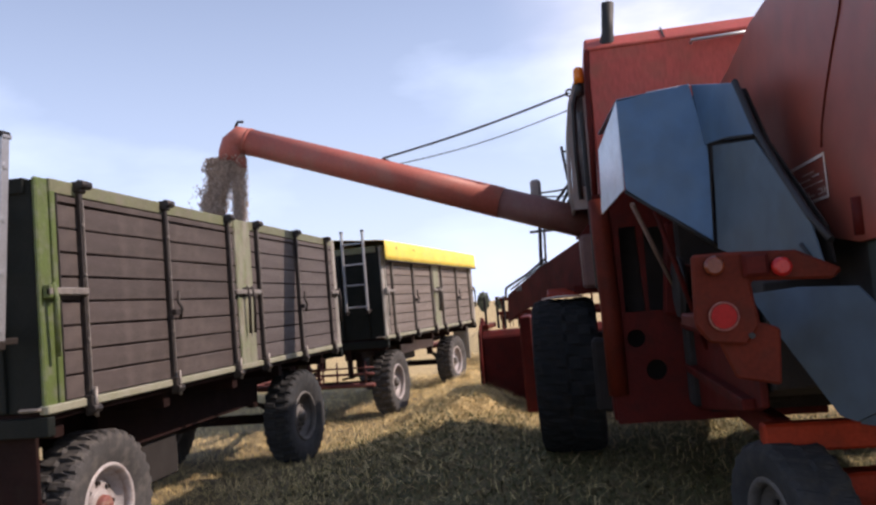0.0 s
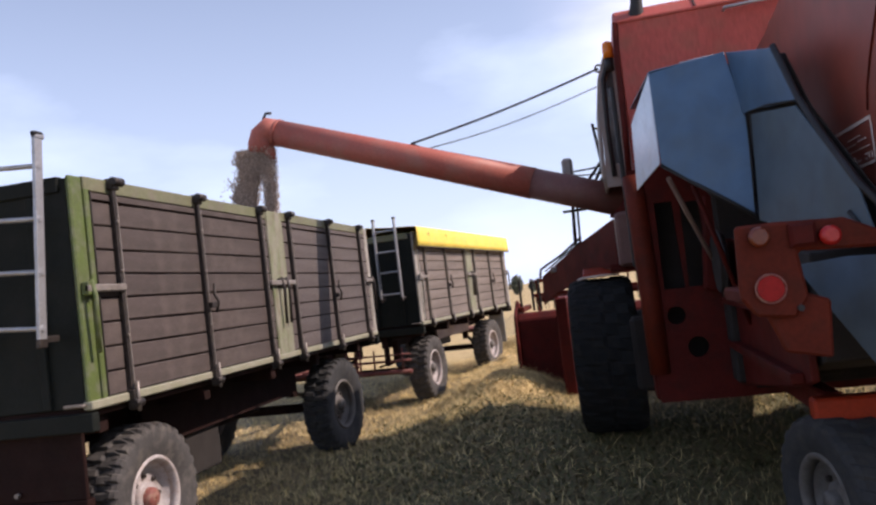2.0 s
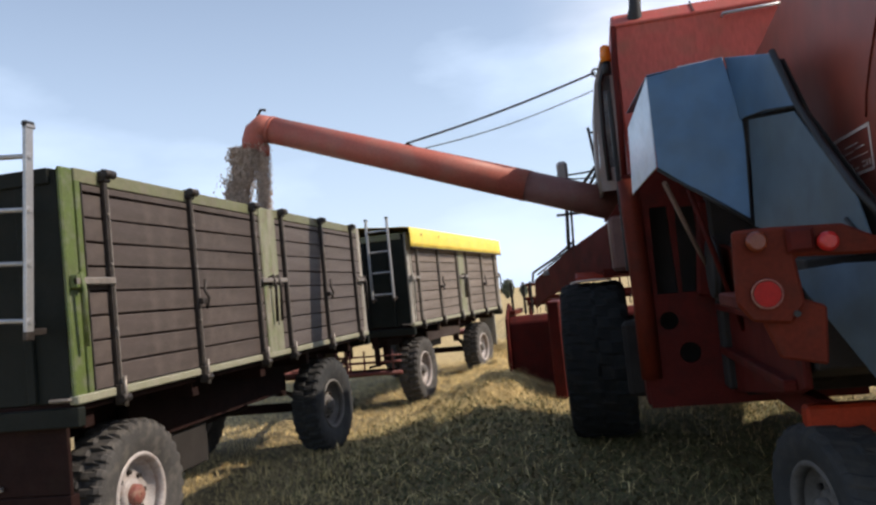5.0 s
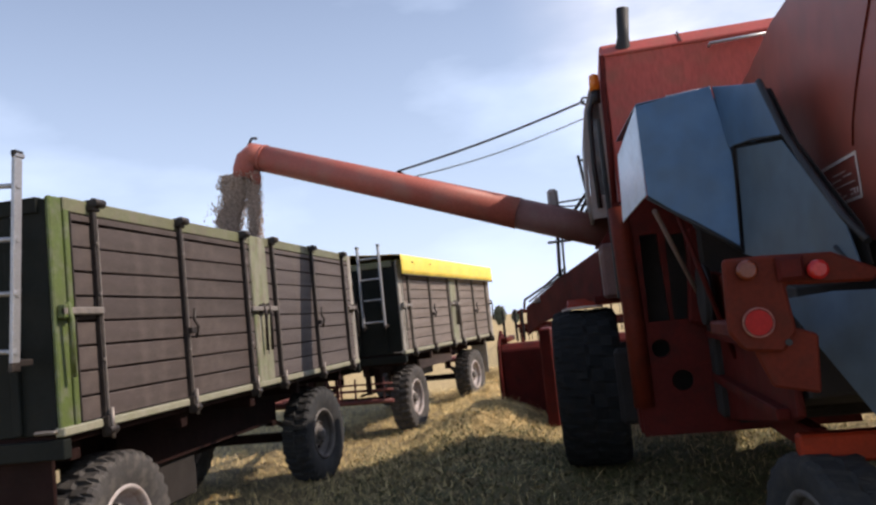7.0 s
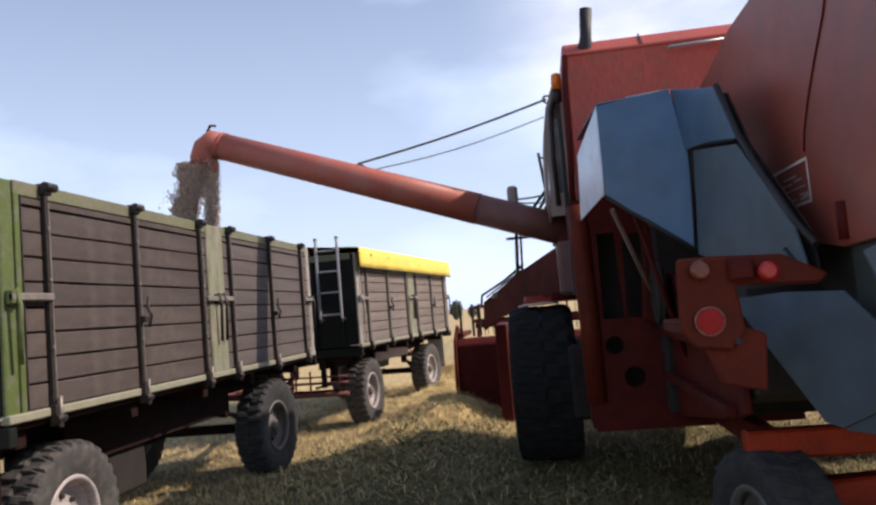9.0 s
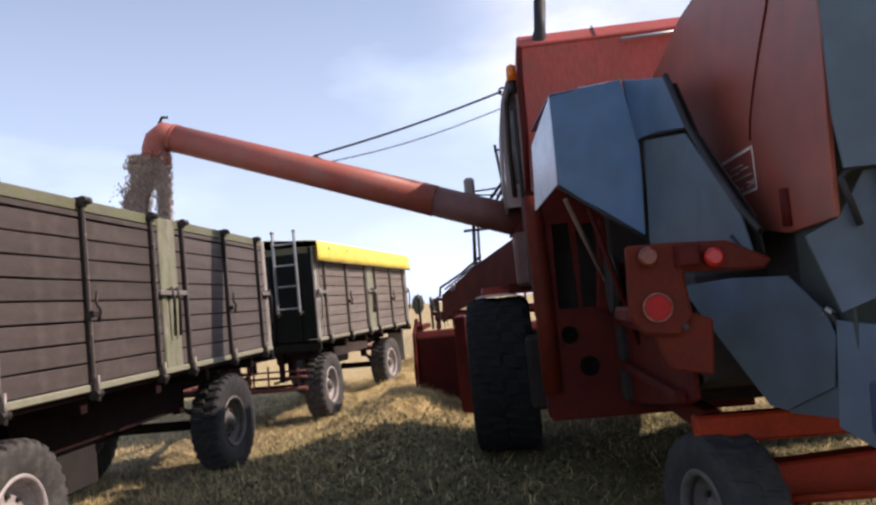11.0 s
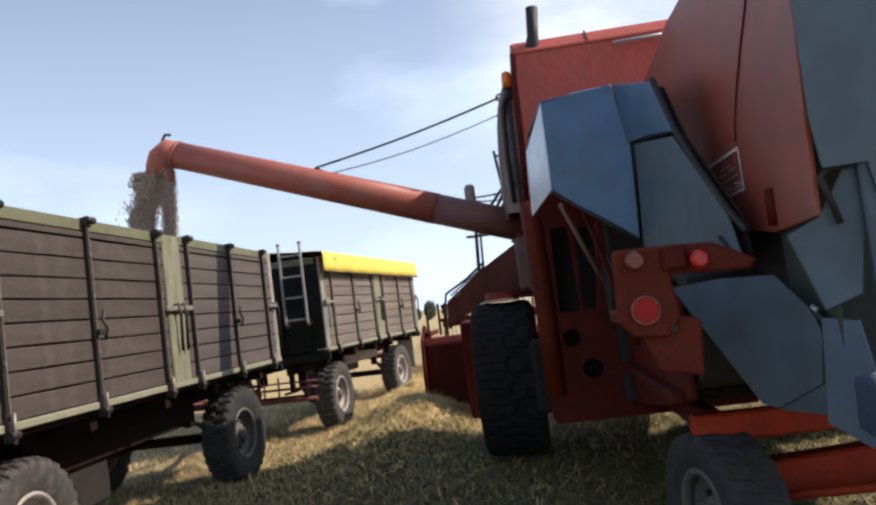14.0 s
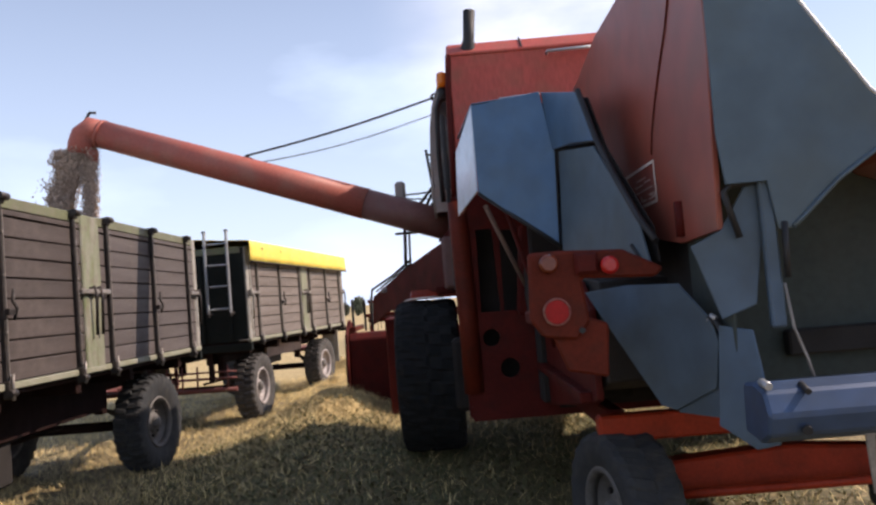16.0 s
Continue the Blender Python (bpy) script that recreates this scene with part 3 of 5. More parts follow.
def trailer(at, rz, ladder_x, ladder_w, label, dusty, corner, bar_mat):
    t = thing("grain_trailer", label, "trailer", at, rz, "grain trailers in a row")
    L, W = LENGTH, WIDTH
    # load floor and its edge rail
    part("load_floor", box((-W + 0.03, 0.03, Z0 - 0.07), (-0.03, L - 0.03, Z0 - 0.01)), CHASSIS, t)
    for side in (0, 1):
        x = 0.0 if side == 0 else -W
        s = 1 if side == 0 else -1
        part("bottom_rail", box((x - 0.05 * s, 0.0, Z0 - 0.024), (x + 0.022 * s, L, Z0 + 0.032), 0.008), EDGE_RAIL, t, "worn green and grey steel edge rail")
        # two drop sides of boards, with a top capping
        for y0, y1 in ((0.13, 2.86), (3.24, 6.02)):
            wood = PLANK_PALE if rz else PLANK_GREY if y0 > 1 else PLANK
            gate = new("drop_side")
            gate.parent = t
            part("top_capping", box((x - 0.034 * s, y0, Z1 - 0.075), (x + 0.008 * s, y1, Z1 + 0.02), 0.006), RAIL, gate, "dusty olive top capping")
            part("batten", box((x - 0.03 * s, y0, Z1 - 0.125), (x + 0.004 * s, y1, Z1 - 0.081), 0.003), wood, gate)
            n, z = 8, Z0 + 0.04
            tall = (Z1 - 0.13 - z) / n
            for k in range(n):
                me = plank_mesh(y1 - y0, tall - 0.014, 10 * side + k + int(y0 * 7), wood)
                p = new("plank", me)
                p.parent = gate
                p.matrix_basis = pose(x, y0, z + k * tall) if side == 0 else pose(x, y1, z + k * tall, 0, 0, 180)
            part("backing_sheet", box((x - 0.036 * s, y0, Z0 + 0.04), (x - 0.030 * s, y1, Z1 - 0.08), 0), CHASSIS, gate)
            # slotted hinge bars
            for y in [q for q in POSTS if y0 < q < y1]:
                bar = part("hinge_bar", box((x + 0.003 * s, y - 0.018, Z0 - 0.01), (x + 0.040 * s, y + 0.018, Z1 + 0.0), 0.006), bar_mat, t, "worn hinge bar, paled as if in sun" if rz else "dark steel hinge bar")
                # Pale edge strips, pins and bolts carry the bars' highlights as colour.
                part("bar_edge", box((x + 0.036 * s, y + 0.004, Z0 + 0.05), (x + 0.047 * s, y + 0.014, Z1 - 0.1), 0.003), STEEL_PALE, bar, "pale edge strip standing in for a highlight")
                k = tube([(x + 0.06 * s, y - 0.05, Z1 + 0.005), (x + 0.06 * s, y + 0.06, Z1 + 0.005)], 0.03, 10)
                part("top_hook", join(k, box((x - 0.02 * s, y - 0.042, Z1 - 0.05), (x + 0.055 * s, y + 0.042, Z1 + 0.03), 0.01)), STEEL, bar)
                k = tube([(x + 0.06 * s, y - 0.045, Z0 - 0.045), (x + 0.06 * s, y + 0.045, Z0 - 0.045)], 0.03, 10)
                part("bottom_hinge", join(k, box((x, y - 0.03, Z0 - 0.09), (x + 0.065 * s, y + 0.03, Z0 + 0.05), 0.01)), STEEL, bar)
                part("hinge_pin", tube([(x + 0.07 * s, y, Z0 - 0.10), (x + 0.072 * s, y, Z0 + 0.10)], 0.013, 8), STEEL_PALE, bar, "pale pin standing in for a highlight")
                for z in (Z0 + 0.42, Z0 + 0.86, Z0 + 1.2):
                    part("bolt", tube([(x + 0.04 * s, y - 0.004, z), (x + 0.052 * s, y - 0.004, z)], 0.011, 8), STEEL_PALE, bar)
            ym = POSTS[1] if y0 < 1 else POSTS[4]
            latch = tube([(x + 0.07 * s, ym + 0.06, 1.84), (x + 0.09 * s, ym + 0.075, 1.93), (x + 0.07 * s, ym + 0.05, 1.99), (x + 0.07 * s, ym + 0.07, 2.08)], 0.013, 8)
            join(latch, box((x + 0.04 * s, ym - 0.02, 1.88), (x + 0.085 * s, ym + 0.09, 1.93), 0.006))
            part("gate_latch", latch, STEEL, gate)
        # corner and middle stanchions
        part("corner_post", prism([(0, 0.004), (0.0, 0.125), (-0.05, 0.125), (-0.034, 0.004)] if s > 0 else [(-W, 0.004), (-W, 0.125), (-W + 0.05, 0.125), (-W + 0.034, 0.004)],
                                  "z", Z0 - 0.03, Z1 + 0.015, 0.01), corner, t, "steel corner post")
        part("gate_frame_strip", box((x - 0.02 * s, 0.128, Z0 + 0.02), (x + 0.012 * s, 0.175, Z1 - 0.06), 0.006), corner, t, "green steel strip beside the corner post")
        part("strip_edge", box((x + 0.004 * s, 0.178, Z0 + 0.04), (x + 0.018 * s, 0.188, Z1 - 0.07), 0.003), STEEL, t)
        part("front_corner_post", box((x - 0.08 * s, L - 0.125, Z0 - 0.03), (x + 0.012 * s, L - 0.004, Z1 + 0.01), 0.012), PALE, t, "grey steel corner post")
        part("middle_post", box((x - 0.07 * s, 2.865, Z0 - 0.03), (x + 0.018 * s, 3.235, Z1 + 0.012), 0.012), MIDPOST, t, "flaking grey and green middle post")
        for y, half in ((0.22, 0.2), (3.05, 0.3), (5.93, 0.16)):
            part("locking_bar", box((x + 0.024 * s, y - half, 2.05), (x + 0.062 * s, y + half, 2.10), 0.008), STEEL_PALE, t, "worn steel locking bar")
        for y in (0.06, 3.0, 3.12, 6.07):
            lever = tube([(x + 0.05 * s, y, 2.13), (x + 0.075 * s, y, 2.02), (x + 0.055 * s, y + 0.012, 1.66)], 0.016, 8)
            join(lever, box((x + 0.0 * s, y - 0.04, 2.03), (x + 0.06 * s, y + 0.04, 2.12), 0.008))
            part("lock_lever", lever, corner if y < 1 else STEEL, t)
    # end walls: ribbed sheet in a frame
    for y, s in ((0.0, -1), (L, 1)):
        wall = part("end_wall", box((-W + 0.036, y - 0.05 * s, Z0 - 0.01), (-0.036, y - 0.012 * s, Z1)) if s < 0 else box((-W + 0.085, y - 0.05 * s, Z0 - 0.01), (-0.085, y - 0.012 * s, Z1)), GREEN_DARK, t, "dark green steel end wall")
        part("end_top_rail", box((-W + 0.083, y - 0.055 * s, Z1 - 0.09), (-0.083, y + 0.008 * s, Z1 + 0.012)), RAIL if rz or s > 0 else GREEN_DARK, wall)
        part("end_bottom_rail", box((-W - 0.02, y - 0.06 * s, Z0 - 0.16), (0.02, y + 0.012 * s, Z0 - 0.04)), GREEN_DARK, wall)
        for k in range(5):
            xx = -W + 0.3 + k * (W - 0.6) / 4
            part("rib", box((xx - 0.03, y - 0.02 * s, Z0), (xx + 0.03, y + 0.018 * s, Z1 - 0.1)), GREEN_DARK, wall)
        part("lower_hook", box((-0.17, y + 0.0, Z0 + 0.0), (-0.02, y + 0.04 * s, Z0 + 0.022), 0.008), STEEL_PALE, wall)
    # ladder on the rear wall
    lad = new("ladder")
    lad.parent = t
    lad["label"] = "aluminium ladder hooked on the rear wall"
    if not rz:
        hang = Matrix.Translation((ladder_x, 0, 2.4))
        lad.matrix_basis = hang @ Matrix.Rotation(radians(4.4), 4, 'Y') @ hang.inverted()
    for x in (ladder_x, ladder_x - ladder_w):
        st = box((x - 0.014, -0.20, 1.75), (x + 0.014, -0.135, 3.05), 0.004)
        for z in (1.85, 2.2, 2.53, 2.86):
            q = tube([(x - 0.02, -0.168, z), (x + 0.02, -0.168, z)], 0.022, 10)
            join(st, q)
        join(st, box((x - 0.02, -0.2, 3.03), (x + 0.02, -0.12, 3.06), 0.006))
        stile = part("stile", st, ALU, lad)
        part("stile_cap", box((x - 0.019, -0.205, 3.045), (x + 0.019, -0.13, 3.075), 0.006), BLACK, stile, "black plastic cap")
        part("foot", box((x - 0.017, -0.203, 1.73), (x + 0.017, -0.132, 1.79), 0.006), STEEL, stile, "dark rubber foot")
        part("stand_off", box((x - 0.018, -0.14, 1.76), (x + 0.018, -0.03, 1.80), 0.004), STEEL, lad)
    for z in (1.85, 2.2, 2.53, 2.86):
        part("rung", tube([(ladder_x - ladder_w + 0.01, -0.168, z), (ladder_x - 0.01, -0.168, z)], 0.016, 10), ALU, lad)
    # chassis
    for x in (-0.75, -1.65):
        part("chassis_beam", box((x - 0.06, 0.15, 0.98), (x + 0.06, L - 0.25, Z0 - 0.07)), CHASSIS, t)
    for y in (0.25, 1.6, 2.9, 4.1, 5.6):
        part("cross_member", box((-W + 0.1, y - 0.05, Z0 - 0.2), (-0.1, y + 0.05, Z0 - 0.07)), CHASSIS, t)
    if rz:
        for z, w in ((0.60, 0.035), (0.78, 0.02), (0.88, 0.014)):
            part("rear_bar", tube([(-W + 0.15, 0.09, z), (-0.3, 0.09, z - 0.01)], w, 8), DRAWBAR, t)
        for x in (-0.45, -0.95, -1.2, -1.45):
            part("rear_upright", tube([(x, 0.09, 0.58), (x + 0.01, 0.09, 0.97)], 0.016, 8), DRAWBAR, t)
        part("frame_skirt", box((-0.5, 2.0, 0.93), (-0.46, 4.1, 1.24), 0.006), SKIRT, t, "grey dusty frame skirt")
    else:
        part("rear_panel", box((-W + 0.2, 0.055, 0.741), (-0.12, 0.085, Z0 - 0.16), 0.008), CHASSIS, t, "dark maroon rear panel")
        part("panel_bolt", tube([(-0.62, 0.05, 0.80), (-0.62, 0.02, 0.80)], 0.016, 8), STEEL_PALE, t)
        # Flap added to darken the open, shaded space below the rear beam.
        part("rear_flap", box((-W + 0.12, 0.22, 0.22), (-W + 0.52, 0.235, 0.9), 0.004), BLACK, t, "black flap added to darken the shade under the bed")
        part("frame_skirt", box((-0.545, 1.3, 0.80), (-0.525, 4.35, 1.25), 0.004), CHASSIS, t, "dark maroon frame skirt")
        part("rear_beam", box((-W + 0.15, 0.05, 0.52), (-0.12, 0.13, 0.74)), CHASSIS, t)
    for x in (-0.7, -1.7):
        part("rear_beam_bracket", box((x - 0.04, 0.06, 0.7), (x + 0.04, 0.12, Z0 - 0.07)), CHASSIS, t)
    # Near-black box added to fill the shaded space under the bed.
    part("underbody_dark_box", box((-1.15, 1.42, 0.40), (-0.58, 2.6, 1.02), 0.02) if not rz else box((-1.15, 2.4, 0.78), (-0.6, 3.2, 1.08), 0.015), VOID, t, "near-black box standing in for shade under the bed")
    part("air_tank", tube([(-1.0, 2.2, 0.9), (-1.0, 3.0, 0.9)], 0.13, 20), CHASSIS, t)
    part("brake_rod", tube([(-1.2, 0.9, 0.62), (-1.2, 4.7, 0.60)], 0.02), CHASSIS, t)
    for y, steer in ((0.83, 0.0), (4.80 if rz else 4.96, -5.0)):
        part("axle", tube([(-W + 0.3, y, 0.535), (-0.3, y, 0.535)], 0.06), CHASSIS, t)
        for x in (-0.6, -1.8):
            spring = bmesh.new()
            for k in range(5):
                join(spring, prism([(y - 0.55 + 0.09 * k, 0.80 - 0.02 * k), (y, 0.64 - 0.02 * k), (y + 0.55 - 0.09 * k, 0.80 - 0.02 * k), (y + 0.55 - 0.09 * k, 0.815 - 0.02 * k), (y, 0.655 - 0.02 * k), (y - 0.55 + 0.09 * k, 0.815 - 0.02 * k)], "x", x - 0.04, x + 0.04, 0))
            part("leaf_spring", spring, STEEL, t)
            part("spring_hanger", box((x - 0.05, y - 0.62, 0.75), (x + 0.05, y - 0.5, 1.1)), CHASSIS, t)
            part("spring_hanger", box((x - 0.05, y + 0.5, 0.75), (x + 0.05, y + 0.62, 1.1)), CHASSIS, t)
        for x, o in ((-0.285, 1), (-W + 0.285, -1)):
            painted = not rz and y < 2
            big = 0.0 if painted or rz else 0.028
            # Cast shade on trailer 1's front wheels is put into darker tyre and rim tones.
            wheel("wheel", t, (x, y, 0.54 + 0.1 * big), 0.545 + big, 0.34, 0.285, 30, o, dusty if painted or rz else RUBBER_MID, 0.05, steer, RIM if rz or painted else RIM_DARK, 0.022, HUB if painted else RIM_DARK, RIM if rz or painted else RIM_DARK)
    part("turntable", tube([(-1.2, 4.8, 0.95), (-1.2, 4.8, 1.05)], 0.45, 28), CHASSIS, t)
    if rz:
        part("mudflap", box((-0.42, 5.62, 0.50), (-0.06, 5.65, 1.22), 0.006), PALE, t, "pale dusty mudflap")
    bar = new("drawbar")
    bar.parent = t
    for s in (-1, 1):
        part("drawbar_arm", tube([(-1.2 + s * 0.40, 5.9, 0.79), (-1.2 + s * 0.38, 6.1, 0.80), (-1.2 + s * 0.06, 7.45, 0.82)], 0.045, 8), DRAWBAR, bar)
    for y, wd in ((6.0, 0.4), (6.35, 0.33), (6.7, 0.24)):
        part("cross_brace", box((-1.2 - wd, y - 0.03, 0.77), (-1.2 + wd, y + 0.03, 0.83)), DRAWBAR, bar)
    part("drawbar_eye", tube([(-1.2 + 0.06 * math.cos(a), 7.5 + 0.06 * math.sin(a), 0.82) for a in np.linspace(0, 6.28, 14)], 0.02, 8), STEEL, bar)
    part("prop_stand", tube([(-0.55, 6.35, 0.1), (-0.55, 6.35, 1.0)], 0.022, 8), PALE, bar, "pale prop stand")
    part("hose_rack", join(box((-0.95, 6.1, 0.98), (-0.3, 6.14, 1.02)), join(box((-0.95, 6.1, 0.86), (-0.3, 6.14, 0.89)), join(box((-0.9, 6.1, 0.8), (-0.86, 6.14, 1.2)), box((-0.36, 6.1, 0.8), (-0.32, 6.14, 1.2))))), DRAWBAR, bar)
    return t


trailer((0, -2.70, 0), 0, -0.115, 0.47, "grain trailer with weathered board sides, green corner posts and rear ladder", RUBBER_DUSTY, GREEN, STEEL)
trailer((0.30, 4.95, 0), -6.0, -0.22, 0.36, "grain trailer with weathered board sides under a yellow tarpaulin", RUBBER_DUSTY, PALE, BAR_PALE)


def tarpaulin():
    """A yellow sheet over the second trailer's load, its skirt hanging over the side boards."""
    t = thing("tarpaulin", "bright yellow tarpaulin stretched over the trailer's top", "tarpaulin", (0.30, 4.95, 0), -6.0)
    bm = bmesh.new()
    ny, rng = 40, random.Random(4)
    prof = [(0.104, 2.56), (0.108, 2.66), (0.106, 2.76), (0.104, 2.865), (0.092, 2.885), (-0.05, 2.90), (-0.35, 2.92), (-0.8, 2.97), (-1.2, 2.985), (-1.6, 2.97), (-2.05, 2.92), (-2.35, 2.89), (-2.46, 2.875), (-2.50, 2.84), (-2.508, 2.7), (-2.506, 2.56)]
    rows = []
    for j in range(ny + 1):
        y = -0.06 + (LENGTH + 0.1) * j / ny
        sag = 0.018 * math.sin(y * 5.2) * math.sin(y * 1.1)
        rows.append([bm.verts.new((x + rng.uniform(-0.004, 0.009) * (1 if k < 3 else 0), y, z + (sag if 4 < k < 12 else 0) + (0.012 * math.sin(y * 7.1) + 0.008 * math.sin(y * 19.0) if k in (0, len(prof) - 1) else 0))) for k, (x, z) in enumerate(prof)])
    for a, b in zip(rows, rows[1:]):
        for k in range(len(prof) - 1):
            bm.faces.new((a[k], a[k + 1], b[k + 1], b[k])).smooth = True
    bmesh.ops.recalc_face_normals(bm, faces=bm.faces)
    bmesh.ops.solidify(bm, geom=bm.faces[:], thickness=0.004)
    part("cover", bm, TARP, t)
    # Dark tube standing in for the shadow line under the skirt.
    part("skirt_shadow_line", tube([(0.112, -0.06, 2.555), (0.112, LENGTH + 0.04, 2.555)], 0.014, 8), STEEL, t)
    for y in (0.5, 1.45):
        part("eyelet", tube([(0.100, y, 2.78), (0.114, y, 2.78)], 0.018, 10), STEEL, t)


tarpaulin()


# ---------------------------------------------------------------- combine harvester
def combine():
    c = thing("combine_harvester", "old red combine harvester with galvanised rear covers, unloading grain", "harvester", (4.8, 0, 0))
    c.matrix_basis = Matrix.Identity(4)

    # threshing body with its two tall slots and round ports in the rear wall
    body = new("threshing_body")
    body.parent = c
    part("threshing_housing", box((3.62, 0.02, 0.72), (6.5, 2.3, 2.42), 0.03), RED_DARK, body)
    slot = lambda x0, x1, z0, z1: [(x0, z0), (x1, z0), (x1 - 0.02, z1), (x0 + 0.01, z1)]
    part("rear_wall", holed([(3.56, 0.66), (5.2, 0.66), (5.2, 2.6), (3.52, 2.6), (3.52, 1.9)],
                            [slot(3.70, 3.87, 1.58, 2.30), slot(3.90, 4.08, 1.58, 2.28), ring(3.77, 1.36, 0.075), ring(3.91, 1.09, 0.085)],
                            (0, -0.36, 0), (1, 0, 0), (0, 0, 1), 0.04), RED_DARK, body, "worn red rear wall with slots, darkened for shade")
    # Redder than the wall: the light on this column is in its colour.
    part("corner_column", tube([(3.585, -0.36, 0.9), (3.585, -0.37, 1.6), (3.575, -0.36, 2.3), (3.57, -0.33, 2.55)], 0.085, 16), ORANGE, body, "rounded red corner column")
    # Near-black box put where there is only shade beside the slots.
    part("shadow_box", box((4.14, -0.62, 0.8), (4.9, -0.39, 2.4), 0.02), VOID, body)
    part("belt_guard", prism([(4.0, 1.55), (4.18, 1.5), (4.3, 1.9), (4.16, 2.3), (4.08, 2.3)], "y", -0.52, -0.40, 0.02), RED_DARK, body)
    # Near-black panel behind the openings, so they read as shaded.
    part("opening_backing", box((3.6, -0.12, 0.7), (5.2, -0.08, 2.5)), VOID, body)
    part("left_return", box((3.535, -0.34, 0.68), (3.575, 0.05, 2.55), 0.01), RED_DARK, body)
    part("brace", tube([(3.75, -1.55, 2.36), (3.98, -0.9, 1.95), (4.2, -0.42, 1.55)], 0.018, 8), SKIRT, body, "pale dusty brace")
    part("brace", tube([(3.9, -1.55, 2.3), (4.2, -1.2, 1.3)], 0.018, 8), RED_DARK, body)
    part("pulley", tube([(4.06, -0.9, 1.75), (4.13, -0.9, 1.75)], 0.22, 28), VOID, body)
    part("drive_belt", tube([(4.1, -0.9 + 0.23 * math.cos(a), 1.75 + 0.23 * math.sin(a)) for a in np.linspace(0, 6.283, 26)], 0.016, 6), BLACK, body)

    # sieve box and chassis behind it
    sieve = new("sieve_box")
    sieve.parent = c
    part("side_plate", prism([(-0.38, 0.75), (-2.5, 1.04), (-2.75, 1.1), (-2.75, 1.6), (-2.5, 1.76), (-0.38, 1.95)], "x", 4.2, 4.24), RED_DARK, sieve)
    # Near-black solid, so the inside of the sieve box reads as shade.
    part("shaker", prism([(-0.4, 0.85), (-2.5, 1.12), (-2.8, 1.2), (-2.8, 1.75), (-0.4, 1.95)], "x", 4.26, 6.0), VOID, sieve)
    # Unseen far plate, added to keep sun out from under the body.
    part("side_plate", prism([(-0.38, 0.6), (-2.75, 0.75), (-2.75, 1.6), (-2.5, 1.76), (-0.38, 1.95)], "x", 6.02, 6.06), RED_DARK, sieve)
    part("side_lip", prism([(-0.42, 1.70), (-2.5, 1.56), (-2.72, 1.45), (-2.72, 1.6), (-2.5, 1.765), (-0.42, 1.95)], "x", 4.185, 4.198, 0.003), ORANGE, sieve, "lighter red upper plate")
    # Added block that keeps sun from passing through this gap to the ground.
    part("sun_gap_fill", box((4.30, -0.41, 0.72), (6.4, 0.012, 2.2), 0.01), VOID, sieve)
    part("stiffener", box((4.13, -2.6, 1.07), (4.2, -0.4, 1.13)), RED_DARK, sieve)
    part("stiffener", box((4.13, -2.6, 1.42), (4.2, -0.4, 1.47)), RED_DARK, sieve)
    part("frame_beam", box((4.30, -2.50, 0.85), (4.40, -0.3, 1.0), 0.012), RED_DARK, sieve)
    part("rear_cross_beam", box((4.22, -2.62, 0.84), (6.2, -2.5, 0.99), 0.015), AXLE, sieve, "bright red cross beam")

    # grain tank with chamfered rear edge
    tank = new("grain_tank")
    tank.parent = c
    tk = prism([(-0.12, 2.55), (-0.12, 3.95), (0.06, 4.095), (1.15, 4.12), (1.15, 2.55)], "x", 3.60, 6.55, 0.02)
    part("tank_wall", tk, RED, tank, "sun-faded red grain tank")
    for x in (4.28, 5.2):
        part("panel_seam", sheet([(x, -0.124, 3.956), (x + 0.014, -0.124, 3.956), (x + 0.014, 0.06, 4.104), (x, 0.06, 4.104)], 0.006, 0), STEEL, tank)
    part("rim_fold", box((3.62, -0.135, 3.925), (6.55, -0.121, 3.948), 0.004), RED, tank)
    # Pale bar added in place of a highlight near the tank's top edge.
    part("tank_glint_bar", tube([(4.5, -0.16, 3.86), (4.5, -0.21, 3.87), (4.95, -0.21, 3.88), (4.95, -0.16, 3.88)], 0.013, 8), ALU, tank, "pale bar standing in for a glint on the tank")
    part("corner_trim", tube([(3.61, -0.11, 3.94), (3.585, -0.11, 3.6), (3.575, -0.11, 3.1), (3.555, -0.11, 2.55)], 0.028, 10), RED_DARK, tank)

    # exhaust
    part("exhaust_pipe", tube([(3.80, 0.02, 3.82), (3.80, -0.02, 4.0), (3.815, -0.04, 4.1), (3.84, -0.05, 4.36)], 0.055, 16, radii=[0.075, 0.07, 0.052, 0.055]), BLACK, c, "sooty black exhaust pipe")

    # cab side: curved grey shell, dark glass, lower locker
    cab = new("cab")
    cab.parent = c
    prof = [(3.57, 4.02), (3.50, 3.92), (3.43, 3.72), (3.395, 3.5), (3.375, 3.2), (3.365, 2.9), (3.38, 2.62)]
    bm = bmesh.new()
    rows = []
    for y in (0.9, 1.3, 1.7, 2.1, 2.6):
        rows.append([bm.verts.new((x + 0.02 * abs(y - 1.7), y, z)) for x, z in prof])
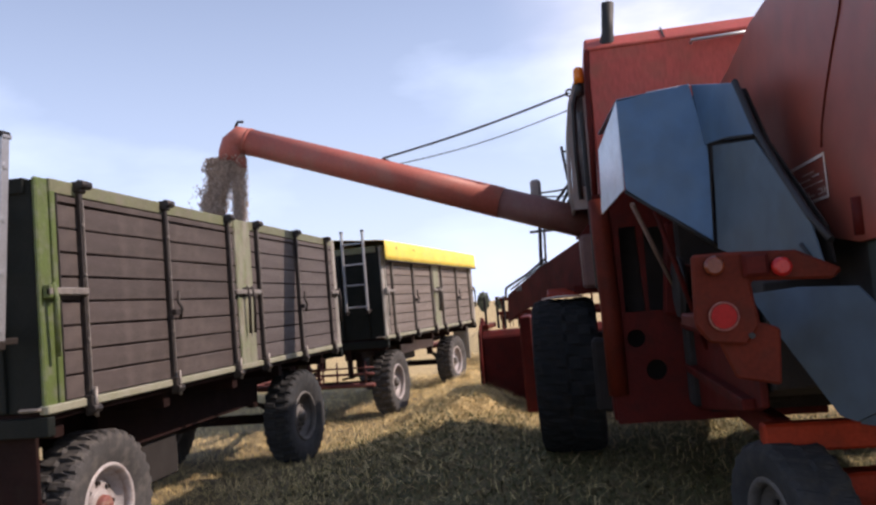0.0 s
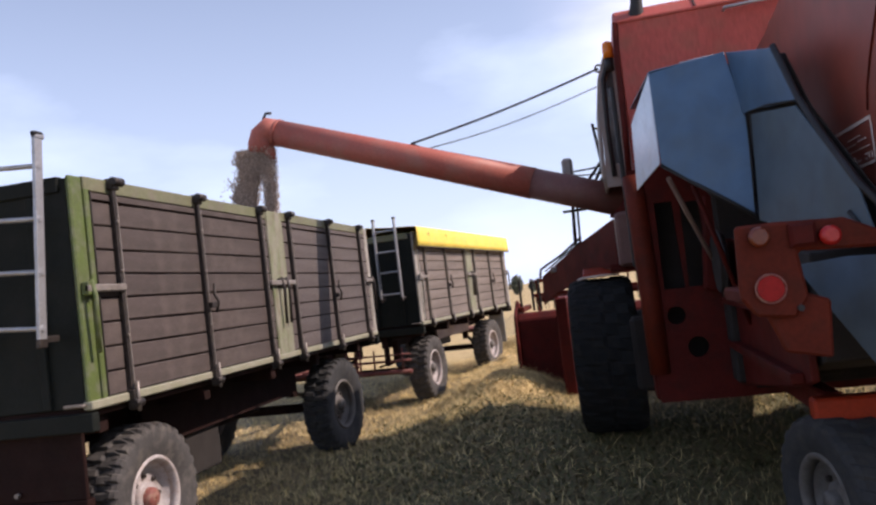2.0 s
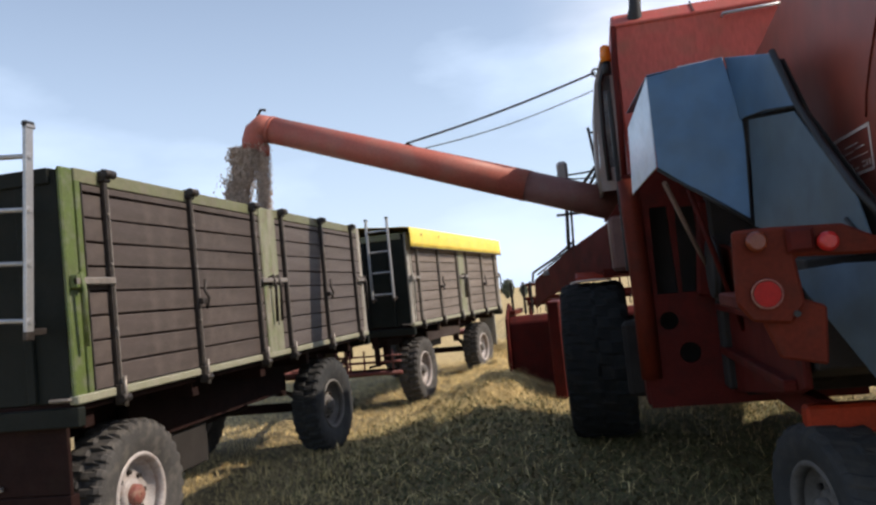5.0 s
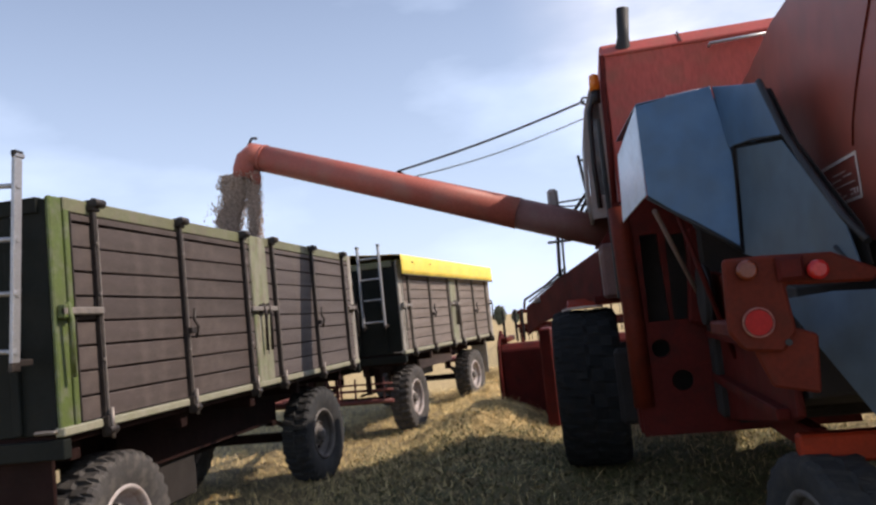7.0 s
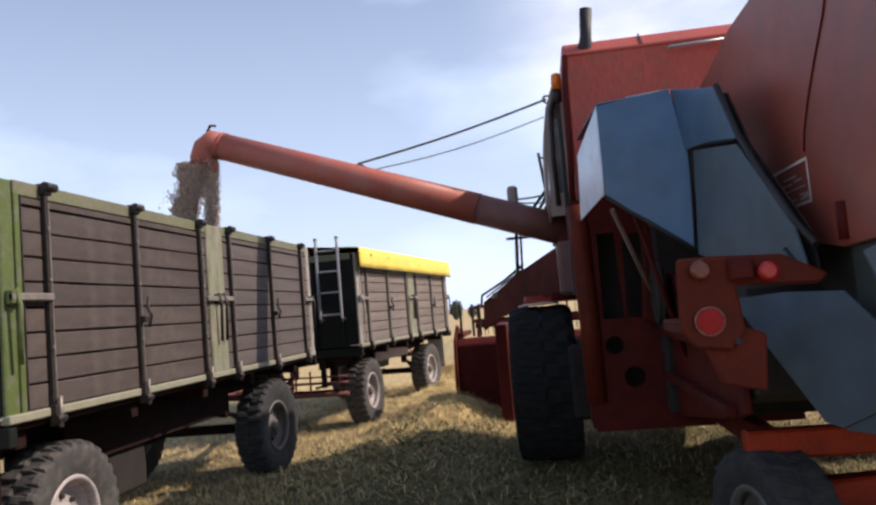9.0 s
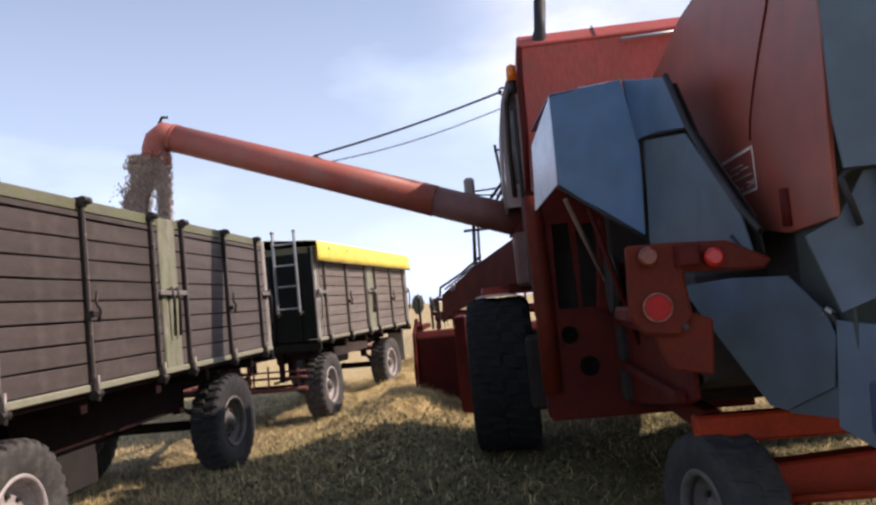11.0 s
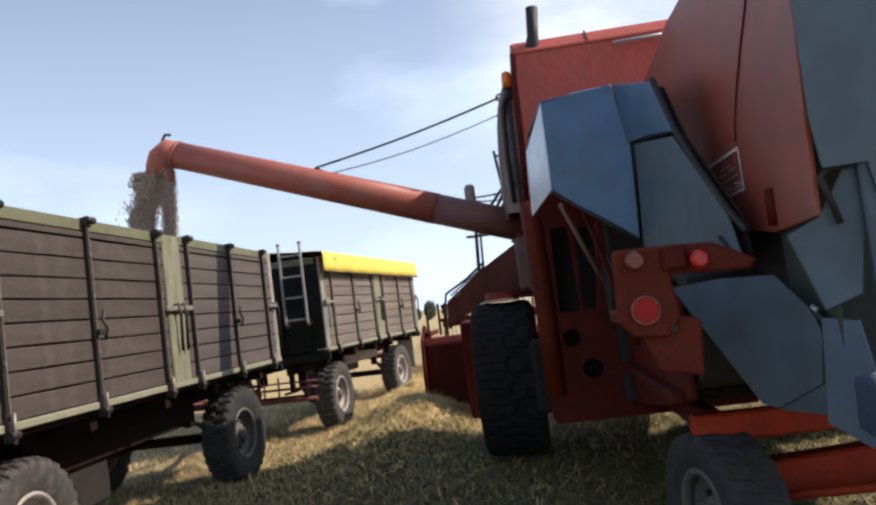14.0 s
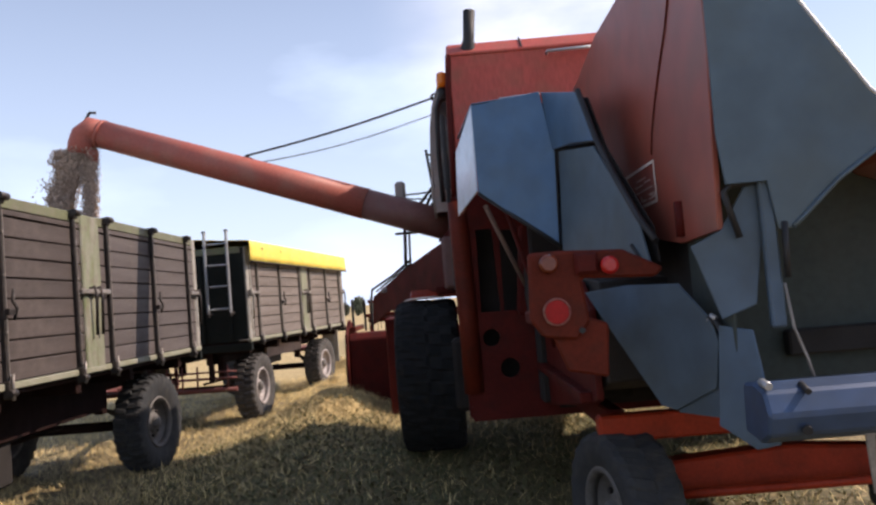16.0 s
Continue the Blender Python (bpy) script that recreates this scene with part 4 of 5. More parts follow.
    for a, b in zip(rows, rows[1:]):
        for k in range(len(prof) - 1):
            bm.faces.new((a[k], a[k + 1], b[k + 1], b[k])).smooth = True
    bmesh.ops.recalc_face_normals(bm, faces=bm.faces)
    bmesh.ops.solidify(bm, geom=bm.faces[:], thickness=0.03)
    part("cab_side", bm, CAB, cab, "dusty grey curved cab side")
    part("cab_rear", sheet([(3.57, 0.9, 4.02), (3.43, 0.9, 3.72), (3.395, 0.9, 3.4), (3.38, 0.9, 2.62), (3.63, 0.9, 2.62), (3.63, 0.9, 4.02)], 0.02), CAB, cab)
    part("cab_body", box((3.60, 1.16, 2.45), (6.3, 3.2, 3.98), 0.05), CAB, cab)
    part("door_seal", tube([(3.575, 0.86, 3.98), (3.47, 0.86, 3.7), (3.45, 0.86, 3.2), (3.46, 0.86, 2.72)], 0.024, 8), BLACK, cab)
    part("rear_window", sheet([(3.53, 0.885, 3.8), (3.47, 0.885, 3.6), (3.46, 0.885, 2.85), (3.56, 0.885, 2.85), (3.57, 0.885, 3.8)], 0.008), GLASS, cab, "dark dusty cab glass")
    part("locker", box((3.40, 0.8, 1.82), (3.56, 1.6, 2.36), 0.03), LOCKER, cab, "faded pink lower locker")
    part("locker_post", box((3.49, -0.05, 1.8), (3.53, 0.05, 3.4), 0.008), BLACK, cab)
    part("floor_plate", box((3.3, 1.6, 1.78), (6.2, 3.4, 1.86), 0.01), RED_DARK, cab)

    # platform apron, hand rails, mirror and lamps
    ramp = new("boarding_platform")
    ramp.parent = c
    part("apron", sheet([(3.42, 1.62, 2.36), (2.98, 2.55, 2.15), (2.42, 3.62, 1.83), (2.38, 3.64, 1.45), (2.62, 3.2, 1.60), (3.42, 1.62, 1.86)], 0.03), RED_DARK, ramp)
    part("hand_rail", tube([(3.0, 2.5, 2.24), (2.72, 3.05, 2.08), (2.38, 3.62, 1.93), (2.36, 3.62, 1.80)], 0.017, 8), STEEL, ramp)
    part("hand_rail", tube([(3.0, 2.46, 2.19), (2.45, 3.5, 1.90)], 0.012, 8), STEEL, ramp)
    part("lamp_post", tube([(2.93, 2.5, 2.15), (2.96, 2.5, 2.66)], 0.022, 8), STEEL, ramp)
    part("lamp_post", tube([(2.99, 2.5, 2.15), (3.01, 2.5, 2.66)], 0.014, 8), STEEL, ramp)
    part("lamp_bar", box((2.83, 2.48, 2.56), (3.12, 2.52, 2.59)), STEEL, ramp)
    part("rail_post", tube([(3.37, 1.7, 2.85), (3.34, 1.7, 3.15), (3.31, 1.7, 3.44)], 0.016, 8), STEEL, ramp)
    part("rail_bar", tube([(3.30, 1.7, 3.38), (3.42, 1.7, 3.38)], 0.012, 8), STEEL, ramp)
    for a, b in (((3.38, 1.7, 3.04), (3.1, 1.75, 2.72)), ((3.36, 1.7, 2.96), (3.2, 1.75, 2.7)), ((3.42, 1.7, 2.92), (3.26, 1.75, 2.72))):
        part("strut", tube([a, b], 0.018, 8), STEEL, ramp)
    mir = new("mirror")
    mir.parent = c
    part("mirror_arm", tube([(3.38, 1.7, 2.96), (3.2, 1.7, 2.945), (3.0, 1.7, 2.94)], 0.010, 8), STEEL, mir)
    part("mirror_arm", tube([(3.36, 1.7, 2.87), (3.1, 1.7, 2.89), (3.0, 1.7, 2.91)], 0.008, 8), STEEL, mir)
    part("mirror_shell", box((2.92, 1.66, 2.88), (3.04, 1.74, 3.10), 0.03), CAB, mir, "pale grey mirror shell")
    bea = new("warning_beacon")
    bea.parent = c
    part("beacon_base", tube([(3.54, 0.55, 3.70), (3.54, 0.55, 3.82)], 0.04, 16), BLACK, bea)
    part("beacon_lens", tube([(3.54, 0.55, 3.82), (3.54, 0.55, 3.90), (3.54, 0.55, 3.97), (3.54, 0.55, 3.985)], 0.05, 16, radii=[0.05, 0.052, 0.044, 0.02]), BEACON, bea, "orange beacon lens")

    # sloping galvanised covers over the drives
    cov = new("drive_cover")
    cov.parent = c
    cov["label"] = "blue-grey galvanised sheet covers over the belt drives"
    part("rear_panel", sheet([(3.70, -1.69, 3.06), (3.70, -1.76, 2.44), (4.21, -1.94, 2.00), (4.232, -1.87, 2.64), (4.17, -1.80, 3.09)], 0.012), ZINC, cov)
    part("flank_panel", sheet([(3.70, -1.70, 3.06), (3.60, -1.05, 2.86), (3.56, -1.05, 2.36), (3.70, -1.765, 2.44)], 0.01), ZINC_SKYLIT, cov, "sheet flank with the sky's sheen in its colour")
    part("top_panel", sheet([(3.70, -1.712, 3.065), (4.16, -1.79, 3.08), (4.46, -0.4, 3.15), (3.62, -0.4, 3.1)], 0.01), ZINC, cov)
    part("lip", tube([(3.90, -1.725, 3.085), (4.15, -1.725, 3.10)], 0.008, 8), ALU, cov, "bright folded lip")
    part("corner_panel", sheet([(4.175, -1.80, 3.085), (4.29, -2.50, 2.89), (4.33, -2.70, 2.54), (4.21, -2.12, 2.635), (4.238, -1.89, 2.66)], 0.01), ZINC, cov)
    part("access_door", sheet([(4.205, -2.12, 2.61), (4.33, -2.70, 2.52), (4.40, -3.20, 2.03), (4.42, -3.28, 1.81), (4.34, -2.80, 1.80), (4.20, -2.02, 1.98)], 0.012), ZINC_DULL, cov)
    # Near-black sheets behind the seams, standing in for shade in the gaps.
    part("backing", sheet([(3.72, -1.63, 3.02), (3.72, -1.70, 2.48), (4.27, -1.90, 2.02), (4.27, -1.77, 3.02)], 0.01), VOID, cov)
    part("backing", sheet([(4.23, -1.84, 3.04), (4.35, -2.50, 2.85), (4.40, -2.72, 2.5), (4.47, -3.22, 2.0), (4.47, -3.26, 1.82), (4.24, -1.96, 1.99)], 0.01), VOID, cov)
    part("door_seal", tube([(4.19, -1.98, 1.98), (4.19, -2.06, 2.3), (4.195, -2.13, 2.625), (4.25, -2.40, 2.60), (4.32, -2.70, 2.545)], 0.007, 8), BLACK, cov, "black rubber edge")
    part("edge_strip", tube([(4.30, -2.50, 2.90), (4.34, -2.70, 2.56), (4.37, -2.95, 2.30), (4.41, -3.20, 2.05), (4.44, -3.36, 1.92)], 0.018, 8), BLACK, cov, "black rubber edge")
    part("handle", tube([(4.385, -3.10, 1.92), (4.40, -3.17, 1.86), (4.41, -3.22, 1.80)], 0.012, 8), BLACK, cov)
    part("under_edge", tube([(3.70, -1.735, 2.435), (4.22, -2.0, 1.985)], 0.014, 8), BLACK, cov)

    # straw hood
    hood = new("straw_hood")
    hood.parent = c
    side = [(-0.13, 2.2), (-0.13, 3.3), (-1.1, 3.34), (-1.85, 3.43), (-2.6, 3.42), (-3.4, 3.42), (-3.92, 3.40), (-3.90, 2.66), (-3.85, 2.3), (-3.81, 1.92), (-3.3, 1.9), (-2.5, 2.0)]
    part("left_side", prism(side, "x", 4.575, 4.60, 0.004), HOOD_RED, hood, "red hood side with a faded decal")
    part("right_side", prism([(-0.13, 1.9), (-0.13, 2.3), (-1.2, 2.0), (-3.88, 2.0), (-3.81, 1.9)], "x", 6.08, 6.10, 0.004), HOOD_RED, hood)
    fall = [(4.60, 3.40), (4.90, 2.915), (5.22, 2.435), (5.48, 2.21), (6.08, 2.0)]
    part("hood_top", prism(fall + [(x - 0.006, z - 0.014) for x, z in fall[::-1]], "y", -3.87, -1.2, 0), HOOD_RED, hood, "red hood roof sloping to the far side")
    part("side_seam", tube([(4.572, -3.66, 3.35), (4.571, -3.53, 3.1), (4.571, -3.40, 2.93), (4.571, -3.24, 2.78), (4.571, -3.10, 2.63), (4.571, -3.00, 2.50), (4.571, -2.96, 2.40)], 0.005, 6), RED_DARK, hood)
    part("side_seam", tube([(4.572, -3.35, 2.1), (4.571, -3.35, 1.93)], 0.03, 6), RED_DARK, hood)
    rear = new("rear_flap")
    rear.parent = c
    rear["label"] = "grey galvanised rear hood sheet"
    part("flap_sheet", sheet([(4.577, -3.93, 3.40), (4.577, -3.92, 2.66), (4.577, -3.88, 2.3), (4.60, -3.87, 2.1), (4.77, -3.87, 2.10), (4.80, -3.87, 1.90), (4.86, -3.87, 1.90), (4.905, -3.87, 1.94), (5.06, -3.88, 2.08), (5.23, -3.88, 2.19), (5.42, -3.88, 2.24), (5.22, -3.88, 2.44), (4.90, -3.9, 2.92), (4.61, -3.93, 3.40)], 0.012), ZINC_DULL, rear)
    part("hem", tube([(4.86, -3.885, 1.905), (4.905, -3.885, 1.945), (5.06, -3.89, 2.085), (5.23, -3.89, 2.195), (5.42, -3.89, 2.245)], 0.010, 8), ZINC_DULL, rear)
    part("edge_fold", tube([(4.615, -3.935, 3.40), (4.905, -3.905, 2.925), (5.225, -3.885, 2.445), (5.42, -3.885, 2.25)], 0.014, 8), ALU, rear, "bright folded edge")
    # decal: a pale frame with unreadable marks
    dec = new("decal")
    dec.parent = c
    for y0, z0, y1, z1 in ((-2.98, 2.355, -2.20, 2.372), (-2.985, 2.15, -2.965, 2.37), (-2.98, 2.145, -2.4, 2.16), (-2.90, 2.175, -2.89, 2.205), (-2.87, 2.175, -2.83, 2.182), (-2.87, 2.198, -2.83, 2.205), (-2.94, 2.175, -2.93, 2.205), (-2.77, 2.178, -2.70, 2.186), (-2.68, 2.178, -2.67, 2.21), (-2.92, 2.235, -2.44, 2.240), (-2.88, 2.275, -2.76, 2.282), (-2.80, 2.300, -2.60, 2.306), (-2.72, 2.268, -2.55, 2.274)):
        part("mark", sheet([(4.5715, y0, z0), (4.5715, y0, z1), (4.5715, y1, z1), (4.5715, y1, z0)], 0.002, 0), DECAL, dec)

    # rear end: hanging plates, bars, galvanised spreader beam
    tail = new("rear_end")
    tail.parent = c
    part("bracket_plate", sheet([(4.46, -3.80, 1.86), (4.59, -3.82, 1.92), (4.70, -3.83, 2.10), (4.79, -3.83, 2.12), (4.70, -3.83, 1.60), (4.56, -3.80, 1.55)], 0.012), SHADED_SHEET, tail)
    part("bracket_edge", tube([(4.76, -3.85, 2.11), (4.635, -3.85, 2.10), (4.60, -3.85, 2.07), (4.65, -3.85, 1.88)], 0.014, 8), BLACK, tail)
    part("hinge_column", box((4.74, -3.87, 1.50), (4.80, -3.83, 2.13), 0.01), SHADED_SHEET, tail)
    part("hinge_pin", tube([(4.815, -3.88, 1.70), (4.825, -3.88, 1.93)], 0.014, 8), BLACK, tail)
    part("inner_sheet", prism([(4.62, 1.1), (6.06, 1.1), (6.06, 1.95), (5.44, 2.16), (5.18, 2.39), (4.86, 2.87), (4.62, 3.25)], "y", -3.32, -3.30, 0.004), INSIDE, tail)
    # Dark panel added to stop daylight showing under the hood.
    part("light_stop", box((4.63, -3.29, 1.5), (4.65, -0.4, 2.35), 0.004), VOID, tail)
    # Unseen sheet added to shade the ground behind the rear wheels.
    part("far_shade_sheet", box((6.11, -3.85, 1.08), (6.125, -2.7, 1.98), 0.004), ZINC_DULL, tail)
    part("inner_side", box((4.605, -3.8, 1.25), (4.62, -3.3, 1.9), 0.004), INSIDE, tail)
    # Near-black bar standing in for the shade of a recess.
    part("recess_shade", box((5.0, -3.40, 1.33), (6.0, -3.33, 1.45), 0.01), VOID, tail)
    beam = part("spreader_beam", prism([(-4.13, 1.12), (-4.16, 1.2), (-4.12, 1.285), (-4.03, 1.31), (-3.92, 1.30), (-3.90, 1.10), (-4.05, 1.08)], "x", 4.57, 6.1, 0.012), BLUE_BEAM, tail, "blue-grey galvanised rear beam")
    part("nut", tube([(4.59, -4.13, 1.305), (4.59, -4.06, 1.315)], 0.016, 6), ALU, tail)
    part("bolt_slot", tube([(4.70, -4.166, 1.14), (4.72, -4.10, 1.15)], 0.018, 12), BLACK, tail)
    part("bolt_slot", tube([(4.72, -4.16, 1.28), (4.73, -4.08, 1.30)], 0.012, 12), BLACK, tail)
    part("beam_support", sheet([(4.57, -3.72, 1.52), (4.65, -3.86, 1.50), (4.69, -3.95, 1.05), (4.61, -3.88, 1.02), (4.53, -3.72, 1.10)], 0.012), SHADED_SHEET, tail)
    part("hanging_strap", sheet([(4.95, -4.08, 1.10), (4.99, -4.08, 1.10), (4.975, -4.08, 0.87), (4.96, -4.08, 0.87)], 0.01), STEEL_PALE, tail)
    part("cable", tube([(4.79, -3.9, 1.68), (4.80, -3.92, 1.5), (4.83, -3.94, 1.38), (4.84, -3.96, 1.30)], 0.006, 6), STEEL_PALE, tail)
    # lower side cover
    low = new("lower_cover")
    low.parent = c
    a, b = Vector((4.17, -2.89, 0)), Vector((4.56, -3.67, 0))
    at = lambda k, z: tuple((a + (b - a) * k)[:2]) + (z,)
    part("cover_sheet", sheet([at(0, 1.70), at(0.59, 1.145), at(0.70, 1.13), at(1.0, 1.25), at(1.04, 1.45), at(1.0, 1.55), at(0.8, 1.71), at(0.4, 1.72)], 0.012), SHADED_SHEET, low, "blue-grey sheet hanging askew")
    part("lower_flap", sheet([at(0.70, 1.12), at(0.72, 1.27), at(1.02, 1.27), at(1.0, 1.12)], 0.03), SHADED_SHEET, low)
    part("edge_cable", tube([at(0.99, 1.56), at(1.03, 1.53), at(1.08, 1.47), at(1.09, 1.38), at(1.07, 1.25)], 0.016, 8), BLACK, low)
    part("hook", tube([at(0.98, 1.54), at(1.0, 1.56), at(1.03, 1.545)], 0.014, 8), ALU, low)

    # lamp bracket
    lb = new("lamp_bracket")
    lb.parent = c
    part("bracket", prism([(3.80, 1.90), (3.785, 1.60), (3.84, 1.52), (3.99, 1.50), (4.05, 1.58), (4.03, 1.77), (4.36, 1.75), (4.40, 1.79), (4.22, 1.885), (3.95, 1.90)], "y", -3.60, -3.56, 0.012), ORANGE, lb, "faded orange lamp bracket")
    part("bracket_skirt", prism([(3.88, 1.53), (3.94, 1.36), (4.12, 1.32), (4.14, 1.56), (4.04, 1.6)], "y", -3.555, -3.53, 0.01), ORANGE, lb)
    part("bracket_arm", box((3.86, -3.56, 1.55), (3.98, -2.6, 1.62), 0.01), RED_DARK, lb)
    part("tail_lamp", tube([(4.15, -3.60, 1.818), (4.15, -3.645, 1.818), (4.15, -3.66, 1.818)], 0.04, 20, radii=[0.04, 0.04, 0.026]), LAMP_RED, lb, "red tail lamp")
    part("lamp_housing", box((4.0, -3.63, 1.785), (4.105, -3.60, 1.885), 0.015), RED_DARK, lb)
    part("indicator", tube([(3.885, -3.60, 1.845), (3.885, -3.635, 1.845), (3.885, -3.648, 1.845)], 0.042, 20, radii=[0.042, 0.042, 0.03]), LAMP_AMBER, lb, "dusty amber indicator")
    part("reflector", tube([(3.905, -3.60, 1.63), (3.905, -3.62, 1.63)], 0.052, 28), LENS_DULL, lb, "round dull red reflector")
    part("reflector_ring", tube([(3.905 + 0.058 * math.cos(q), -3.612, 1.63 + 0.058 * math.sin(q)) for q in np.linspace(0, 6.283, 30)], 0.005, 6), HUB, lb, "dull reflector ring")
    part("bolt", tube([(4.01, -3.61, 1.54), (4.01, -3.59, 1.54)], 0.014, 8), BLACK, lb)

    # axles and wheels
    part("rear_axle", prism([(4.45, 0.49), (5.9, 0.49), (6.0, 0.53), (6.0, 0.68), (5.3, 0.74), (4.45, 0.69)], "y", -2.58, -2.42, 0.015), AXLE, c, "bright red rear axle beam")
    part("tie_rod", tube([(4.55, -2.75, 0.56), (5.9, -2.75, 0.56)], 0.025, 10), AXLE, c)
    wheel("rear_wheel", c, (4.34, -2.55, 0.445), 0.45, 0.32, 0.24, 22, -1, RUBBER_MID, 0.12, 14.0, RIM_DARK, 0.012, RIM_DARK)
    wheel("rear_wheel", c, (6.15, -2.55, 0.445), 0.45, 0.32, 0.24, 22, 1, RUBBER_MID, 0.12, 14.0, RIM_DARK, 0.012, RIM_DARK)
    wheel("drive_wheel", c, (3.155, 2.02, 0.86), 0.87, 0.72, 0.40, 20, -1, RUBBER, 0.34, 0, RIM_DARK, 0.026, RIM_DARK)
    wheel("drive_wheel", c, (6.85, 2.02, 0.86), 0.87, 0.72, 0.40, 20, 1, RUBBER, 0.34, 0, RIM_DARK, 0.026, RIM_DARK)
    part("front_axle", box((3.3, 1.87, 0.7), (6.7, 2.17, 1.0), 0.02), RED_DARK, c)
    # The guard's sunlit look is put into its bright red.
    part("mudguard", prism([(1.74, 1.738), (2.4, 1.738), (2.5, 1.76), (2.4, 1.83), (2.0, 1.85), (1.78, 1.79)], "x", 2.99, 3.34, 0.015), AXLE, c, "red mudguard over the drive wheel, coloured as if sunlit")
    part("mudguard_edge", tube([(2.93, 1.73, 1.735), (3.0, 1.73, 1.75), (3.2, 1.73, 1.757), (3.38, 1.73, 1.745)], 0.011, 8), DECAL, c, "pale edge line")
    for x, y, z in ((2.60, 3.2, 1.89), (3.23, 2.1, 1.885)):
        part("work_lamp", tube([(x, y, z - 0.02), (x, y, z + 0.03), (x, y, z + 0.055)], 0.06, 16, radii=[0.062, 0.058, 0.03]), CAB, c, "pale domed lamp")
    part("gearbox", box((3.42, 1.0, 0.55), (3.75, 2.4, 1.3), 0.04), VOID, c)

    # cutting header with its reel
    head = new("cutting_header")
    head.parent = c
    part("header_back", prism([(5.55, 0.12), (5.55, 1.18), (5.65, 1.27), (5.8, 1.29), (5.9, 0.9), (6.7, 0.2)], "x", 1.74, 7.6, 0.02), RED_DARK, head)
    part("end_plate", prism([(5.35, 0.3), (5.35, 0.6), (5.5, 1.26), (6.0, 1.5), (6.9, 1.2), (7.7, 0.3), (7.6, 0.2), (5.5, 0.1)], "x", 1.69, 1.74, 0.01), RED_DARK, head, "worn red header end plate, darkened for shade")
    part("lift_bracket", box((2.46, 4.3, 0.1), (2.64, 5.5, 1.50), 0.02), RED_DARK, head)
    part("feeder_house", prism([(1.9, 0.9), (1.9, 1.75), (5.6, 1.15), (5.6, 0.3)], "x", 4.3, 5.6, 0.02), RED_DARK, head)
    reel = new("reel")
    reel.parent = c
    part("reel_shaft", tube([(1.95, 6.9, 1.45), (7.5, 6.9, 1.45)], 0.05, 12), ORANGE, reel)
    for k in range(5):
        g = 0.3 + 2 * math.pi * k / 5
        yy, zz = 6.9 + 0.36 * math.cos(g), 1.42 + 0.36 * math.sin(g)
        part("reel_bar", box((1.95, yy - 0.03, zz - 0.03), (7.5, yy + 0.03, zz + 0.03)), ORANGE, reel, "faded red reel bar")
        for x in (2.0, 3.6, 5.5, 7.45):
            part("reel_arm", tube([(x, 6.9, 1.45), (x, yy, zz)], 0.02, 6), ORANGE, reel)
        tine = bmesh.new()
        for q in range(38):
            join(tine, tube([(2.0 + q * 0.145, yy, zz), (2.0 + q * 0.145, yy - 0.04, zz - 0.26)], 0.006, 4))
        tagged(part("tines", tine, STEEL, reel), kind="stuff")
    part("reel_support", box((1.76, 5.7, 1.30), (1.85, 7.0, 1.38)), ORANGE, head)
    for x, y in ((1.80, 5.9), (2.0, 5.92), (2.12, 5.9)):
        part("support_post", box((x - 0.02, y - 0.02, 1.3), (x + 0.02, y + 0.02, 1.83)), STEEL, head)

    # unloading auger
    aug = new("unloading_auger")
    aug.parent = c
    base, tip = Vector((3.50, 1.60, 2.54)), Vector((-0.66, 2.0, 4.065))
    on = lambda k: base + (tip - base) * k
    d = (tip - base).normalized()
    part("auger_tube", tube([on(0.22), on(0.6), on(0.97)], 0.165, 36, radii=[0.178, 0.170, 0.165]), AUGER, aug, "sun-faded red auger tube")
    part("auger_sleeve", tube([on(-0.02), on(0.225)], 0.172, 32), SLEEVE, aug, "darker inner auger sleeve")
    part("tip_ring", tube([on(0.962), on(0.972)], 0.172, 36), AUGER, aug)
    bend = [on(0.968), on(1.0), (-0.735, 2.0, 4.01), (-0.785, 2.0, 3.90), (-0.80, 2.0, 3.80)]
    part("spout", tube(bend, 0.165, 32, radii=[0.166, 0.170, 0.168, 0.160, 0.150]), AUGER, aug, "faded red discharge spout")
    part("spout_lip", tube([(-0.70, 2.0, 3.83), (-0.66, 2.0, 3.76), (-0.66, 2.0, 3.70)], 0.09, 16, radii=[0.10, 0.075, 0.05]), AUGER, aug)
    part("tip_hook", tube([tip + Vector((-0.06, 0, 0.15)), tip + Vector((-0.01, 0, 0.23)), tip + Vector((0.06, 0, 0.22))], 0.018, 8), STEEL, aug)
    eye = Vector((1.21, 1.8, 3.57))
    br = tube([on(0.545), eye], 0.02, 8)
    join(br, tube([on(0.515) + Vector((0, 0, 0.15)), eye], 0.016, 8))
    part("cable_bracket", br, STEEL, aug)
    lump = box((1.80, 1.60, 3.12), (1.92, 1.70, 3.20), 0.02)
    part("clamp", join(lump, box((2.0, 1.60, 3.10), (2.06, 1.68, 3.16), 0.02)), STEEL, aug)
    part("elbow", tube([(3.48, 1.60, 2.52), (3.58, 1.62, 2.45), (3.65, 1.66, 2.2)], 0.19, 24), RED_DARK, aug)
